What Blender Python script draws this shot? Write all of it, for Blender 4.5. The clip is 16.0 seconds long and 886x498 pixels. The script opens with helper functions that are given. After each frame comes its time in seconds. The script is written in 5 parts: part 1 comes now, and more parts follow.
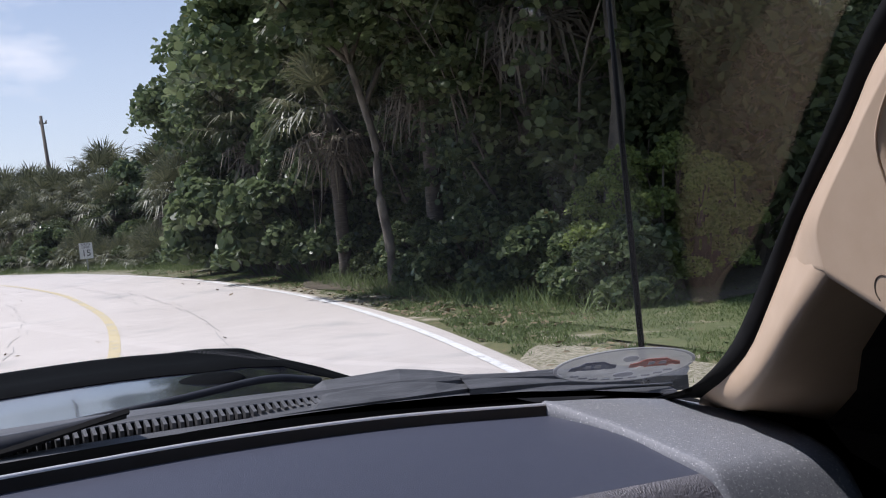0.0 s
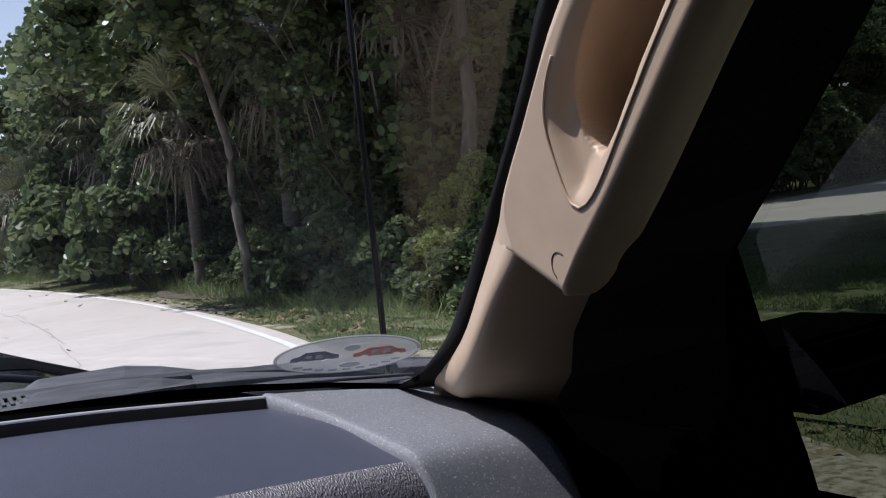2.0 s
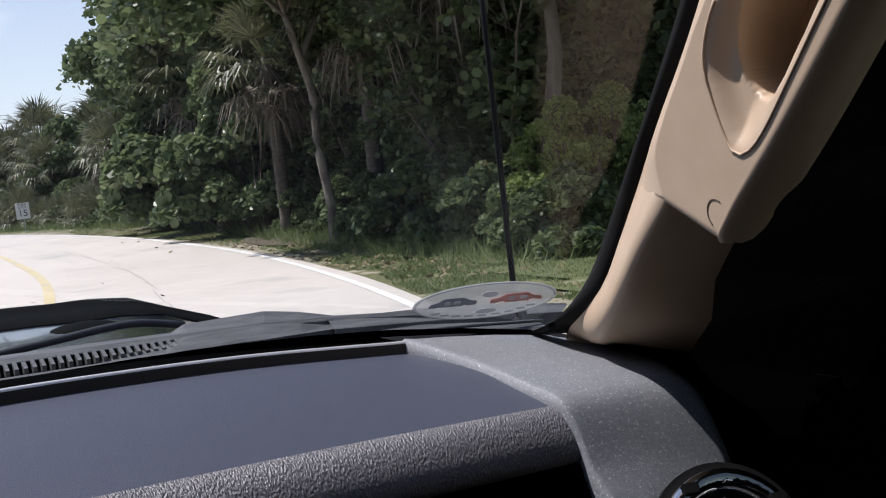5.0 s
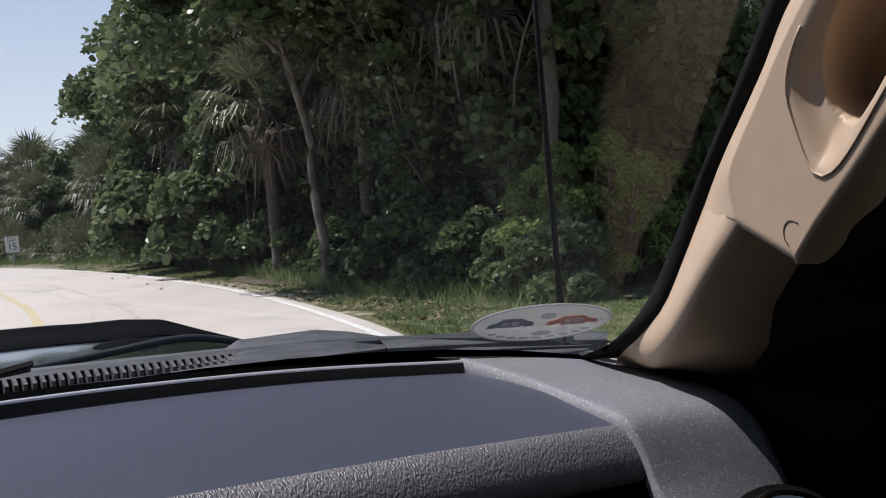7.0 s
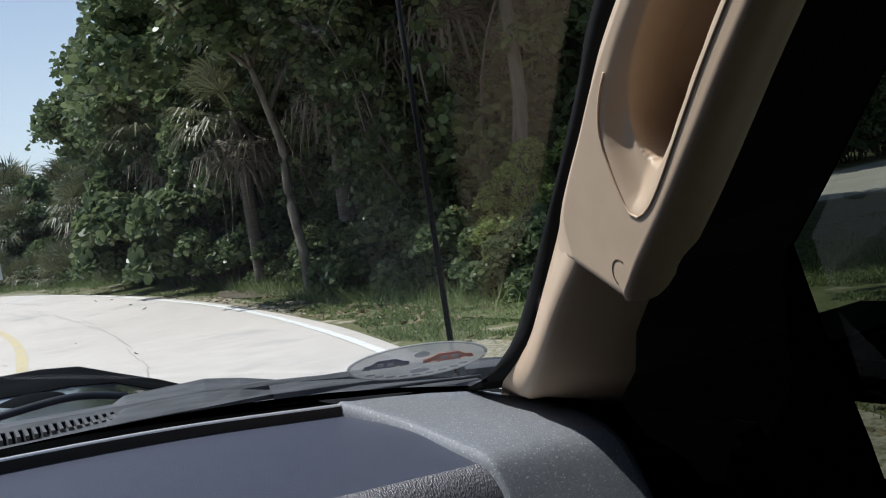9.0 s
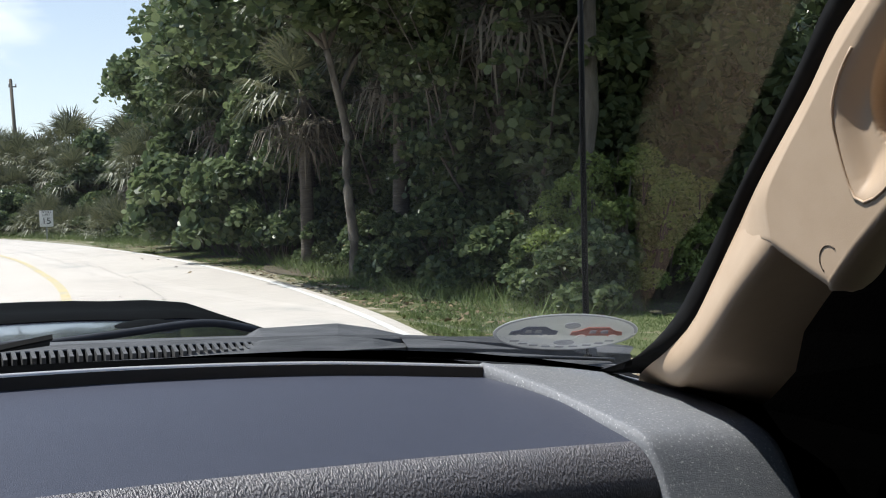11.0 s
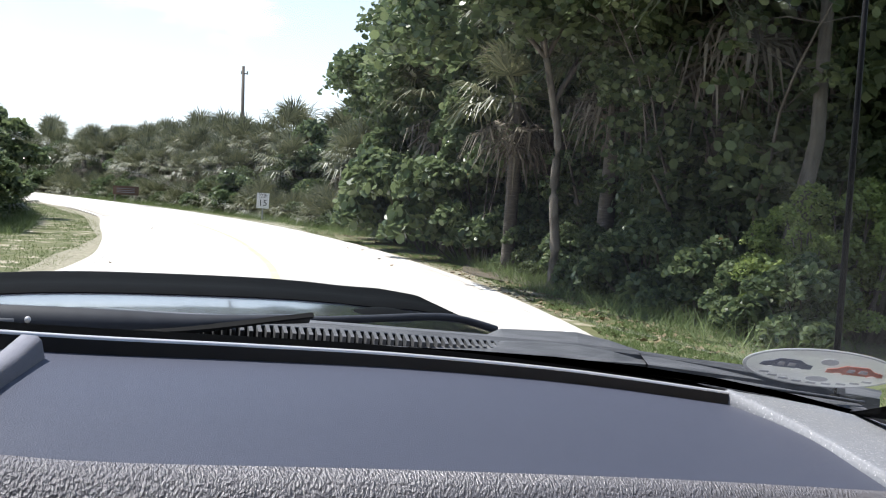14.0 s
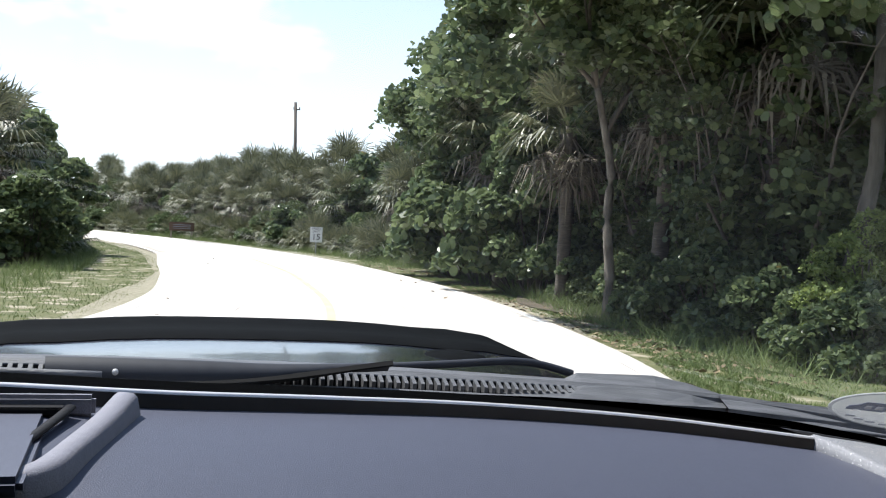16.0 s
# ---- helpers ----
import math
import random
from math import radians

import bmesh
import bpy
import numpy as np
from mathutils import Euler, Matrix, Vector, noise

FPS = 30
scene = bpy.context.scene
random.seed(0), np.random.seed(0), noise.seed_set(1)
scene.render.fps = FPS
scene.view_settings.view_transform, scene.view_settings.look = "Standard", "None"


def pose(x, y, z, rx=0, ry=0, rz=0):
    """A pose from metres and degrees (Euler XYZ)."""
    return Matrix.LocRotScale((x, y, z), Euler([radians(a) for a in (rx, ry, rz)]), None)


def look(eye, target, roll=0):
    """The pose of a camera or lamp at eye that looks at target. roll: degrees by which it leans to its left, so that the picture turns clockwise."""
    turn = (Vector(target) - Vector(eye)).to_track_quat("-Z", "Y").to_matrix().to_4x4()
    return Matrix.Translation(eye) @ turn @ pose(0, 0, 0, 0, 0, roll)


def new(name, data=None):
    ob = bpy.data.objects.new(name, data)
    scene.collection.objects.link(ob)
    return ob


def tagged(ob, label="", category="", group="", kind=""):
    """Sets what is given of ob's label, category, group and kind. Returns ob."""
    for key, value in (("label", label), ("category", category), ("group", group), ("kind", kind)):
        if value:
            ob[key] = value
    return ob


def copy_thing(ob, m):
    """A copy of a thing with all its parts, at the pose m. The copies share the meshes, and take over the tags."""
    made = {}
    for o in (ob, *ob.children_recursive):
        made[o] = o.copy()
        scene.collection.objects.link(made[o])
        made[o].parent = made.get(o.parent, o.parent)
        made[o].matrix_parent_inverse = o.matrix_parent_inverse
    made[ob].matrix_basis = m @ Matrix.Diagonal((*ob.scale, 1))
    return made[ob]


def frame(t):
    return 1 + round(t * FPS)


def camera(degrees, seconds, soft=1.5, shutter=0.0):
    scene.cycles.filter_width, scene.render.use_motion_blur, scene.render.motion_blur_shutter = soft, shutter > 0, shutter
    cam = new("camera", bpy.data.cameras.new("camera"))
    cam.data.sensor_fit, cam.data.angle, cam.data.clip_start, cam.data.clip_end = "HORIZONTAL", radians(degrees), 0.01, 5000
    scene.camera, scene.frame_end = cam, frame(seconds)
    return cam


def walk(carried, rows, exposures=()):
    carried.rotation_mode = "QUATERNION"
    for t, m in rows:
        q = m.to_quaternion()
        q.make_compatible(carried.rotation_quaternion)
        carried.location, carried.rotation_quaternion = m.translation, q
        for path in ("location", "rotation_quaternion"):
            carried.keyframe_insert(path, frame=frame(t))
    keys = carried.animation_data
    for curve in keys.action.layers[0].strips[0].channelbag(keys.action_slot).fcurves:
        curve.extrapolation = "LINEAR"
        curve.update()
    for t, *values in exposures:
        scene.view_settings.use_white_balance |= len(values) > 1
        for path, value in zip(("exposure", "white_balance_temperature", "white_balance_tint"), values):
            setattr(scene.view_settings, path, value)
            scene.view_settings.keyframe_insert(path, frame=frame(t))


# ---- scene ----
cam = camera(45.1, 16.0, soft=1.1)
PATH = [
    (0, (-0.049, -0.279, 1.508), (0.853, 1.504, 1.418), -6.0),
    (0.5, (0.072, -0.343, 1.506), (1.021, 1.412, 1.37), -5.1),
    (1, (0.189, -0.415, 1.489), (1.141, 1.343, 1.423), -6.9),
    (1.5, (0.124, -0.36, 1.493), (1.204, 1.313, 1.312), -5.3),
    (2, (0.106, -0.329, 1.466), (1.223, 1.327, 1.363), -6.3),
    (2.5, (0.219, -0.36, 1.462), (1.262, 1.334, 1.26), -9.3),
    (3, (0.165, -0.355, 1.467), (1.249, 1.314, 1.273), -7.7),
    (3.5, (0.005, -0.279, 1.467), (1.182, 1.326, 1.272), -3.6),
    (4, (0.036, -0.282, 1.476), (1.117, 1.385, 1.249), -5.5),
    (6.5, (0.052, -0.329, 1.469), (0.979, 1.439, 1.355), -6.8),
    (7, (-0.032, -0.278, 1.458), (0.975, 1.446, 1.353), -5.3),
    (7.5, (0.032, -0.317, 1.466), (1.04, 1.408, 1.373), -7.3),
    (8, (0.067, -0.339, 1.477), (1.082, 1.379, 1.351), -8.5),
    (8.5, (0.085, -0.363, 1.495), (1.114, 1.348, 1.384), -9.7),
    (11, (-0.024, -0.267, 1.456), (0.937, 1.485, 1.358), -1.5),
    (11.5, (-0.058, -0.246, 1.461), (0.847, 1.536, 1.376), -1.5),
    (12, (0.005, -0.245, 1.505), (0.784, 1.592, 1.361), -3.3),
    (12.5, (0.011, -0.271, 1.453), (0.715, 1.598, 1.331), 0.1),
    (13, (-0.046, -0.241, 1.457), (0.639, 1.634, 1.335), 3.1),
    (13.5, (-0.051, -0.254, 1.438), (0.602, 1.634, 1.355), 3.7),
    (14, (-0.08, -0.241, 1.453), (0.544, 1.658, 1.364), 3.7),
    (14.5, (-0.081, -0.261, 1.457), (0.486, 1.656, 1.383), 1.6),
    (15, (-0.087, -0.253, 1.464), (0.452, 1.671, 1.388), 1.0),
    (15.5, (-0.097, -0.264, 1.464), (0.434, 1.664, 1.431), 1.5),
    (16, (-0.107, -0.234, 1.468), (0.421, 1.695, 1.432), 2.8),
]
walk(cam, [(t, look(eye, target, roll)) for t, eye, target, roll in PATH],
     [(0, 0.1, 5950, 20), (2, 0.12, 5900, 19), (4, 0.4, 6000, 17), (6.5, 0.05, 6250, 18), (7.5, 0.1, 6200, 18), (8.5, 0.1, 5950, 10), (11, 0.45, 6200, 10), (12.5, 0.78, 6150, 13), (16, 0.9, 6150, 12)])

# world, sun, light
SUN_AZ, SUN_EL = radians(-50), radians(60)
world = bpy.data.worlds.new("sky")
scene.world = world
world.use_nodes = True
wn, wl = world.node_tree.nodes, world.node_tree.links
sky = wn.new("ShaderNodeTexSky")
sky.sky_type, sky.sun_disc = "NISHITA", False
sky.sun_elevation, sky.sun_rotation = SUN_EL, SUN_AZ
sky.air_density, sky.dust_density, sky.ozone_density = 1.0, 0.25, 2.2
tc, mp = wn.new("ShaderNodeTexCoord"), wn.new("ShaderNodeMapping")
mp.inputs["Scale"].default_value = (1.0, 1.0, 2.5)
n1 = wn.new("ShaderNodeTexNoise")
n1.inputs["Scale"].default_value, n1.inputs["Detail"].default_value, n1.inputs["Roughness"].default_value = 3.1, 10.0, 0.62
cr1 = wn.new("ShaderNodeValToRGB")
cr1.color_ramp.elements[0].position, cr1.color_ramp.elements[1].position = 0.46, 0.66
mixc = wn.new("ShaderNodeMix")
mixc.data_type = "RGBA"
mixc.inputs["B"].default_value = (8.6, 8.9, 9.4, 1)
wl.new(tc.outputs["Generated"], mp.inputs["Vector"])
wl.new(mp.outputs["Vector"], n1.inputs["Vector"])
wl.new(n1.outputs["Fac"], cr1.inputs["Fac"])
sep, thin, cover = wn.new("ShaderNodeSeparateXYZ"), wn.new("ShaderNodeMapRange"), wn.new("ShaderNodeMath")
thin.inputs["From Min"].default_value, thin.inputs["From Max"].default_value = 0.25, 0.7
thin.inputs["To Min"].default_value, thin.inputs["To Max"].default_value = 1.0, 0.12
cover.operation = "MULTIPLY"
wl.new(tc.outputs["Generated"], sep.inputs["Vector"])
wl.new(sep.outputs["Z"], thin.inputs["Value"])
wl.new(cr1.outputs["Color"], cover.inputs[0])
wl.new(thin.outputs["Result"], cover.inputs[1])
haze, most = wn.new("ShaderNodeMapRange"), wn.new("ShaderNodeMath")
haze.inputs["From Min"].default_value, haze.inputs["From Max"].default_value = 0.0, 0.34
haze.inputs["To Min"].default_value, haze.inputs["To Max"].default_value = 0.68, 0.12
most.operation = "MAXIMUM"
wl.new(sep.outputs["Z"], haze.inputs["Value"])
wl.new(cover.outputs[0], most.inputs[0])
wl.new(haze.outputs["Result"], most.inputs[1])
wl.new(most.outputs[0], mixc.inputs["Factor"])
wl.new(sky.outputs["Color"], mixc.inputs["A"])
wl.new(mixc.outputs["Result"], wn["Background"].inputs["Color"])
wn["Background"].inputs["Strength"].default_value = 0.1

sun = new("sun", bpy.data.lights.new("sun", "SUN"))
sun.data.energy, sun.data.angle, sun.data.color = 4.8, radians(0.6), (1.0, 0.95, 0.87)
sun_to = Vector((math.sin(SUN_AZ) * math.cos(SUN_EL), math.cos(SUN_AZ) * math.cos(SUN_EL), math.sin(SUN_EL)))
sun.matrix_world = look(sun_to * 50, (0, 0, 0))


# materials
def material(name, dark, light, rough=0.6, scale=20.0, bump=0.0, bump_scale=None, metal=0.0, coords="Object",
             detail=6.0, spots=None, coat=0.0, through_light=0.0, island=False, stretch=(1, 1, 1), spec=0.5, big=0.25):
    """A surface that varies between two colours at two scales, with fine relief."""
    m = bpy.data.materials.new(name)
    m.use_nodes = True
    n, l = m.node_tree.nodes, m.node_tree.links
    b = n["Principled BSDF"]
    b.inputs["Roughness"].default_value, b.inputs["Metallic"].default_value = rough, metal
    b.inputs["Coat Weight"].default_value = coat
    b.inputs["Coat Roughness"].default_value = 0.04
    b.inputs["Specular IOR Level"].default_value = spec
    t, mp = n.new("ShaderNodeTexCoord"), n.new("ShaderNodeMapping")
    mp.inputs["Scale"].default_value = stretch
    l.new(t.outputs[coords], mp.inputs["Vector"])
    fine, broad, add, ramp = (n.new("ShaderNodeTexNoise"), n.new("ShaderNodeTexNoise"), n.new("ShaderNodeMix"), n.new("ShaderNodeValToRGB"))
    for q, s in ((fine, scale), (broad, scale * 0.13)):
        q.inputs["Scale"].default_value, q.inputs["Detail"].default_value = s, detail
        l.new(mp.outputs["Vector"], q.inputs["Vector"])
    add.inputs["Factor"].default_value = big
    l.new(fine.outputs["Fac"], add.inputs["A"])
    l.new(broad.outputs["Fac"], add.inputs["B"])
    if island:
        g, mix2 = n.new("ShaderNodeNewGeometry"), n.new("ShaderNodeMix")
        mix2.inputs["Factor"].default_value = 0.65
        l.new(add.outputs["Result"], mix2.inputs["A"])
        l.new(g.outputs["Random Per Island"], mix2.inputs["B"])
        l.new(mix2.outputs["Result"], ramp.inputs["Fac"])
        ramp.color_ramp.elements[0].position, ramp.color_ramp.elements[1].position = 0.1, 0.9
    else:
        l.new(add.outputs["Result"], ramp.inputs["Fac"])
        ramp.color_ramp.elements[0].position, ramp.color_ramp.elements[1].position = 0.3, 0.7
    ramp.color_ramp.elements[0].color, ramp.color_ramp.elements[1].color = (*dark, 1), (*light, 1)
    colour = ramp.outputs["Color"]
    if spots:
        col, sc, lo, hi = spots
        q, r2, mx = n.new("ShaderNodeTexNoise"), n.new("ShaderNodeValToRGB"), n.new("ShaderNodeMix")
        q.inputs["Scale"].default_value, q.inputs["Detail"].default_value = sc, 3.0
        l.new(mp.outputs["Vector"], q.inputs["Vector"])
        r2.color_ramp.elements[0].position, r2.color_ramp.elements[1].position = lo, hi
        l.new(q.outputs["Fac"], r2.inputs["Fac"])
        mx.data_type = "RGBA"
        mx.inputs["B"].default_value = (*col, 1)
        l.new(r2.outputs["Color"], mx.inputs["Factor"])
        l.new(colour, mx.inputs["A"])
        colour = mx.outputs["Result"]
    l.new(colour, b.inputs["Base Color"])
    if bump:
        q, bm = n.new("ShaderNodeTexNoise"), n.new("ShaderNodeBump")
        q.inputs["Scale"].default_value, q.inputs["Detail"].default_value = bump_scale or scale, 4.0
        l.new(mp.outputs["Vector"], q.inputs["Vector"])
        l.new(q.outputs["Fac"], bm.inputs["Height"])
        bm.inputs["Strength"].default_value, bm.inputs["Distance"].default_value = min(1.0, bump), 0.01 if bump <= 1 else 0.01 * bump
        l.new(bm.outputs["Normal"], b.inputs["Normal"])
    if through_light:
        tr, ms, out = n.new("ShaderNodeBsdfTranslucent"), n.new("ShaderNodeMixShader"), n["Material Output"]
        l.new(colour, tr.inputs["Color"])
        ms.inputs["Fac"].default_value = through_light
        l.new(b.outputs["BSDF"], ms.inputs[1])
        l.new(tr.outputs["BSDF"], ms.inputs[2])
        l.new(ms.outputs["Shader"], out.inputs["Surface"])
    return m


def glass(name, tint, sheen):
    """A thin clear pane: tinted see-through with a mirror sheen that grows at a glancing angle."""
    m = bpy.data.materials.new(name)
    m.use_nodes = True
    n, l = m.node_tree.nodes, m.node_tree.links
    n.remove(n["Principled BSDF"])
    tr, gl, lw, pw, ad, mx = (n.new("ShaderNodeBsdfTransparent"), n.new("ShaderNodeBsdfGlossy"), n.new("ShaderNodeLayerWeight"), n.new("ShaderNodeMath"),
                              n.new("ShaderNodeMath"), n.new("ShaderNodeMixShader"))
    tr.inputs["Color"].default_value = (*tint, 1)
    gl.inputs["Roughness"].default_value = 0.02
    pw.operation, ad.operation = "POWER", "MULTIPLY_ADD"
    pw.inputs[1].default_value = 4.0
    ad.inputs[1].default_value, ad.inputs[2].default_value = sheen, 0.034
    l.new(lw.outputs["Facing"], pw.inputs[0])
    l.new(pw.outputs[0], ad.inputs[0])
    l.new(ad.outputs[0], mx.inputs["Fac"])
    l.new(tr.outputs["BSDF"], mx.inputs[1])
    l.new(gl.outputs["BSDF"], mx.inputs[2])
    l.new(mx.outputs["Shader"], n["Material Output"].inputs["Surface"])
    return m


def film(name, colour, cover):
    """A thin printed film that lets part of the light through."""
    m = material(name, tuple(c * 0.9 for c in colour), colour, 0.5, 60)
    n, l = m.node_tree.nodes, m.node_tree.links
    tr, mx = n.new("ShaderNodeBsdfTransparent"), n.new("ShaderNodeMixShader")
    mx.inputs["Fac"].default_value = cover
    l.new(tr.outputs["BSDF"], mx.inputs[1])
    l.new(n["Principled BSDF"].outputs["BSDF"], mx.inputs[2])
    l.new(mx.outputs["Shader"], n["Material Output"].inputs["Surface"])
    return m


M = dict(
    pad=material("dash_vinyl", (0.045, 0.051, 0.073), (0.058, 0.064, 0.090), 0.5, 300, 0.15, 900, spec=0.5),
    roll=material("grained_vinyl", (0.10, 0.098, 0.108), (0.17, 0.165, 0.178), 0.38, 420, 0.55, 430, stretch=(1.3, 0.7, 0.7), spec=0.6),
    trim=material("speckled_plastic", (0.16, 0.17, 0.185), (0.23, 0.24, 0.255), 0.5, 260, 0.25, 700, spots=((0.5, 0.5, 0.5), 420, 0.6, 0.72)),
    black=material("black_plastic", (0.0025, 0.0025, 0.003), (0.005, 0.005, 0.0055), 0.65, 60, 0.1, 300, spec=0.2),
    # near-black colour holds the deep cabin shade; also on mirrors and glass border
    cabin=material("cabin_shade_black", (0.0004, 0.0004, 0.0004), (0.0007, 0.0007, 0.0007), 1.0, 60, 0.1, 300, spec=0.01),
    rubber=material("black_rubber", (0.005, 0.005, 0.005), (0.010, 0.010, 0.010), 0.75, 40, spec=0.12),
    strip=material("satin_strip", (0.010, 0.009, 0.009), (0.018, 0.016, 0.016), 0.5, 80, metal=0.0, spec=0.4),
    # pale metal of vent vane and pivot screw, and the strip's painted highlight
    bright=material("satin_metal_highlight", (0.62, 0.61, 0.60), (0.72, 0.71, 0.70), 0.3, 60, metal=0.45),
    beige=material("beige_plastic", (0.475, 0.355, 0.245), (0.535, 0.41, 0.29), 0.45, 30, 0.03, 700, spots=((0.3, 0.22, 0.15), 8, 0.7, 0.85)),
    # brown that stands for the shade in the screw cover's joint
    groove=material("groove_shade", (0.10, 0.075, 0.05), (0.15, 0.11, 0.08), 0.8, 200),
    paint=material("dark_blue_paint", (0.030, 0.034, 0.058), (0.042, 0.047, 0.078), 0.16, 6, metal=0.75, coat=0.35, spots=((0.05, 0.05, 0.045), 160, 0.72, 0.8)),
    smoked=material("smoked_plastic", (0.003, 0.0034, 0.0036), (0.006, 0.0066, 0.007), 0.8, 40, spec=0.03),
    arm=material("wiper_paint", (0.022, 0.024, 0.03), (0.034, 0.037, 0.045), 0.5, 60, spec=0.3),
    bezel=material("grey_bezel_plastic", (0.15, 0.15, 0.172), (0.19, 0.19, 0.215), 0.5, 200, 0.2, 700),
    cowl=material("weathered_plastic", (0.055, 0.057, 0.061), (0.135, 0.136, 0.143), 0.6, 45, 0.2, 300, stretch=(0.4, 2, 1)),
    chrome=material("chrome", (0.75, 0.75, 0.76), (0.85, 0.85, 0.86), 0.08, 20, metal=1.0),
    cloth=material("grey_cloth", (0.02, 0.019, 0.018), (0.03, 0.028, 0.026), 0.9, 200, 0.3, 600),
    sticker=film("decal_film", (0.66, 0.67, 0.69), 0.6),
    s_blue=material("navy_print", (0.04, 0.05, 0.1), (0.06, 0.07, 0.13), 0.5, 50),
    s_red=material("red_print", (0.30, 0.085, 0.065), (0.38, 0.12, 0.09), 0.5, 50),
    s_grey=film("grey_print", (0.3, 0.31, 0.36), 0.6),
    windshield=glass("windshield_glass", (0.93, 0.95, 0.93), 0.32),
    side_glass=glass("tinted_glass", (0.23, 0.25, 0.21), 0.15),
    # made-up dark tint for unseen windows, to keep light out of the cabin
    light_cut_glass=glass("light_cut_glass", (0.05, 0.055, 0.05), 0.15),
    road=material("pale_asphalt", (0.505, 0.462, 0.424), (0.635, 0.588, 0.543), 0.9, 3.0, 0.5, 90, spots=((0.40, 0.388, 0.365), 0.55, 0.58, 0.75), big=0.5),
    white=material("worn_white_paint", (0.6, 0.6, 0.58), (0.8, 0.8, 0.78), 0.8, 9, 0.2, 80, spots=((0.45, 0.44, 0.42), 6, 0.6, 0.7)),
    yellow=material("worn_yellow_paint", (0.56, 0.46, 0.25), (0.6, 0.52, 0.34), 0.8, 9, 0.2, 80, spots=((0.46, 0.43, 0.36), 3, 0.5, 0.66)),
    crack=material("crack_sealant", (0.3, 0.29, 0.27), (0.38, 0.37, 0.35), 0.9, 20),
    sand=material("pale_sand", (0.24, 0.21, 0.155), (0.42, 0.38, 0.30), 0.95, 9, 0.6, 60, spots=((0.12, 0.125, 0.055), 22, 0.42, 0.66)),
    ground=material("grassy_sand", (0.06, 0.075, 0.026), (0.16, 0.155, 0.066), 0.95, 14, 0.9, 40, spots=((0.36, 0.32, 0.24), 1.6, 0.53, 0.64), big=0.5),
    lawn=material("mown_grass", (0.058, 0.076, 0.026), (0.15, 0.162, 0.066), 0.95, 18, 1.0, 60, spots=((0.24, 0.22, 0.14), 2.6, 0.60, 0.68), big=0.5),
    grass=material("grass_blades", (0.075, 0.118, 0.036), (0.215, 0.265, 0.105), 0.8, 4, island=True, through_light=0.3),
    leaf=material("shrub_leaves", (0.040, 0.060, 0.029), (0.158, 0.188, 0.085), 0.5, 2, island=True, through_light=0.38, spec=0.25),
    leaf_lime=material("bright_shrub_leaves", (0.062, 0.092, 0.036), (0.205, 0.245, 0.112), 0.55, 2, island=True, through_light=0.3, spec=0.35),
    grape=material("sea_grape_leaves", (0.046, 0.076, 0.040), (0.215, 0.262, 0.122), 0.33, 2, island=True, through_light=0.42, spec=0.35, spots=((0.3, 0.2, 0.06), 3.5, 0.7, 0.76)),
    frond=material("palm_fronds", (0.050, 0.062, 0.034), (0.225, 0.228, 0.128), 0.45, 2, island=True, through_light=0.2, spec=0.45),
    leaf_bright=material("feathery_leaves", (0.10, 0.145, 0.04), (0.30, 0.36, 0.12), 0.55, 2, island=True, through_light=0.35, spec=0.3),
    pale_bark=material("pale_bark", (0.10, 0.087, 0.07), (0.22, 0.195, 0.16), 0.9, 12, 0.9, 30, stretch=(1, 1, 0.35), spots=((0.07, 0.06, 0.048), 5, 0.5, 0.65)),
    humus=material("leafy_soil", (0.045, 0.038, 0.026), (0.13, 0.105, 0.072), 0.95, 16, 0.9, 50, spots=((0.22, 0.18, 0.12), 26, 0.6, 0.68), big=0.4),
    track=material("sand_track", (0.50, 0.45, 0.37), (0.66, 0.61, 0.52), 0.95, 5, 0.7, 50, spots=((0.38, 0.34, 0.28), 1.2, 0.55, 0.7), big=0.5),
    dead=material("dead_fronds", (0.075, 0.062, 0.045), (0.27, 0.235, 0.18), 0.8, 3, island=True, through_light=0.15),
    bark=material("grey_bark", (0.07, 0.06, 0.047), (0.155, 0.132, 0.105), 0.9, 14, 1.0, 30, stretch=(1, 1, 0.3)),
    palm_bark=material("palm_bark", (0.055, 0.047, 0.037), (0.135, 0.117, 0.095), 0.95, 16, 1.0, 30, stretch=(0.4, 0.4, 2), spots=((0.19, 0.17, 0.14), 9, 0.62, 0.7)),
    pole=material("weathered_pole", (0.09, 0.075, 0.06), (0.16, 0.135, 0.11), 0.9, 10, 0.5, 40, stretch=(3, 3, 0.3)),
    grey_metal=material("grey_metal", (0.3, 0.31, 0.32), (0.42, 0.43, 0.44), 0.5, 30, metal=0.5),
    sign_white=material("sign_sheet", (0.72, 0.72, 0.72), (0.8, 0.8, 0.8), 0.5, 10),
    sign_black=material("sign_ink", (0.01, 0.01, 0.01), (0.02, 0.02, 0.02), 0.6, 10),
    teal=material("painted_green_wood", (0.07, 0.17, 0.14), (0.13, 0.26, 0.22), 0.8, 9, 0.4, 30, stretch=(3, 3, 0.4), spots=((0.05, 0.08, 0.07), 5, 0.6, 0.75)),
    wood=material("grey_wood", (0.16, 0.14, 0.12), (0.3, 0.27, 0.23), 0.9, 14, 0.5, 40, stretch=(3, 3, 0.3)),
    brown=material("brown_sign_paint", (0.07, 0.042, 0.028), (0.105, 0.062, 0.04), 0.7, 10),
    litter=material("leaf_litter", (0.1, 0.075, 0.045), (0.26, 0.2, 0.12), 0.95, 8, island=True),
)


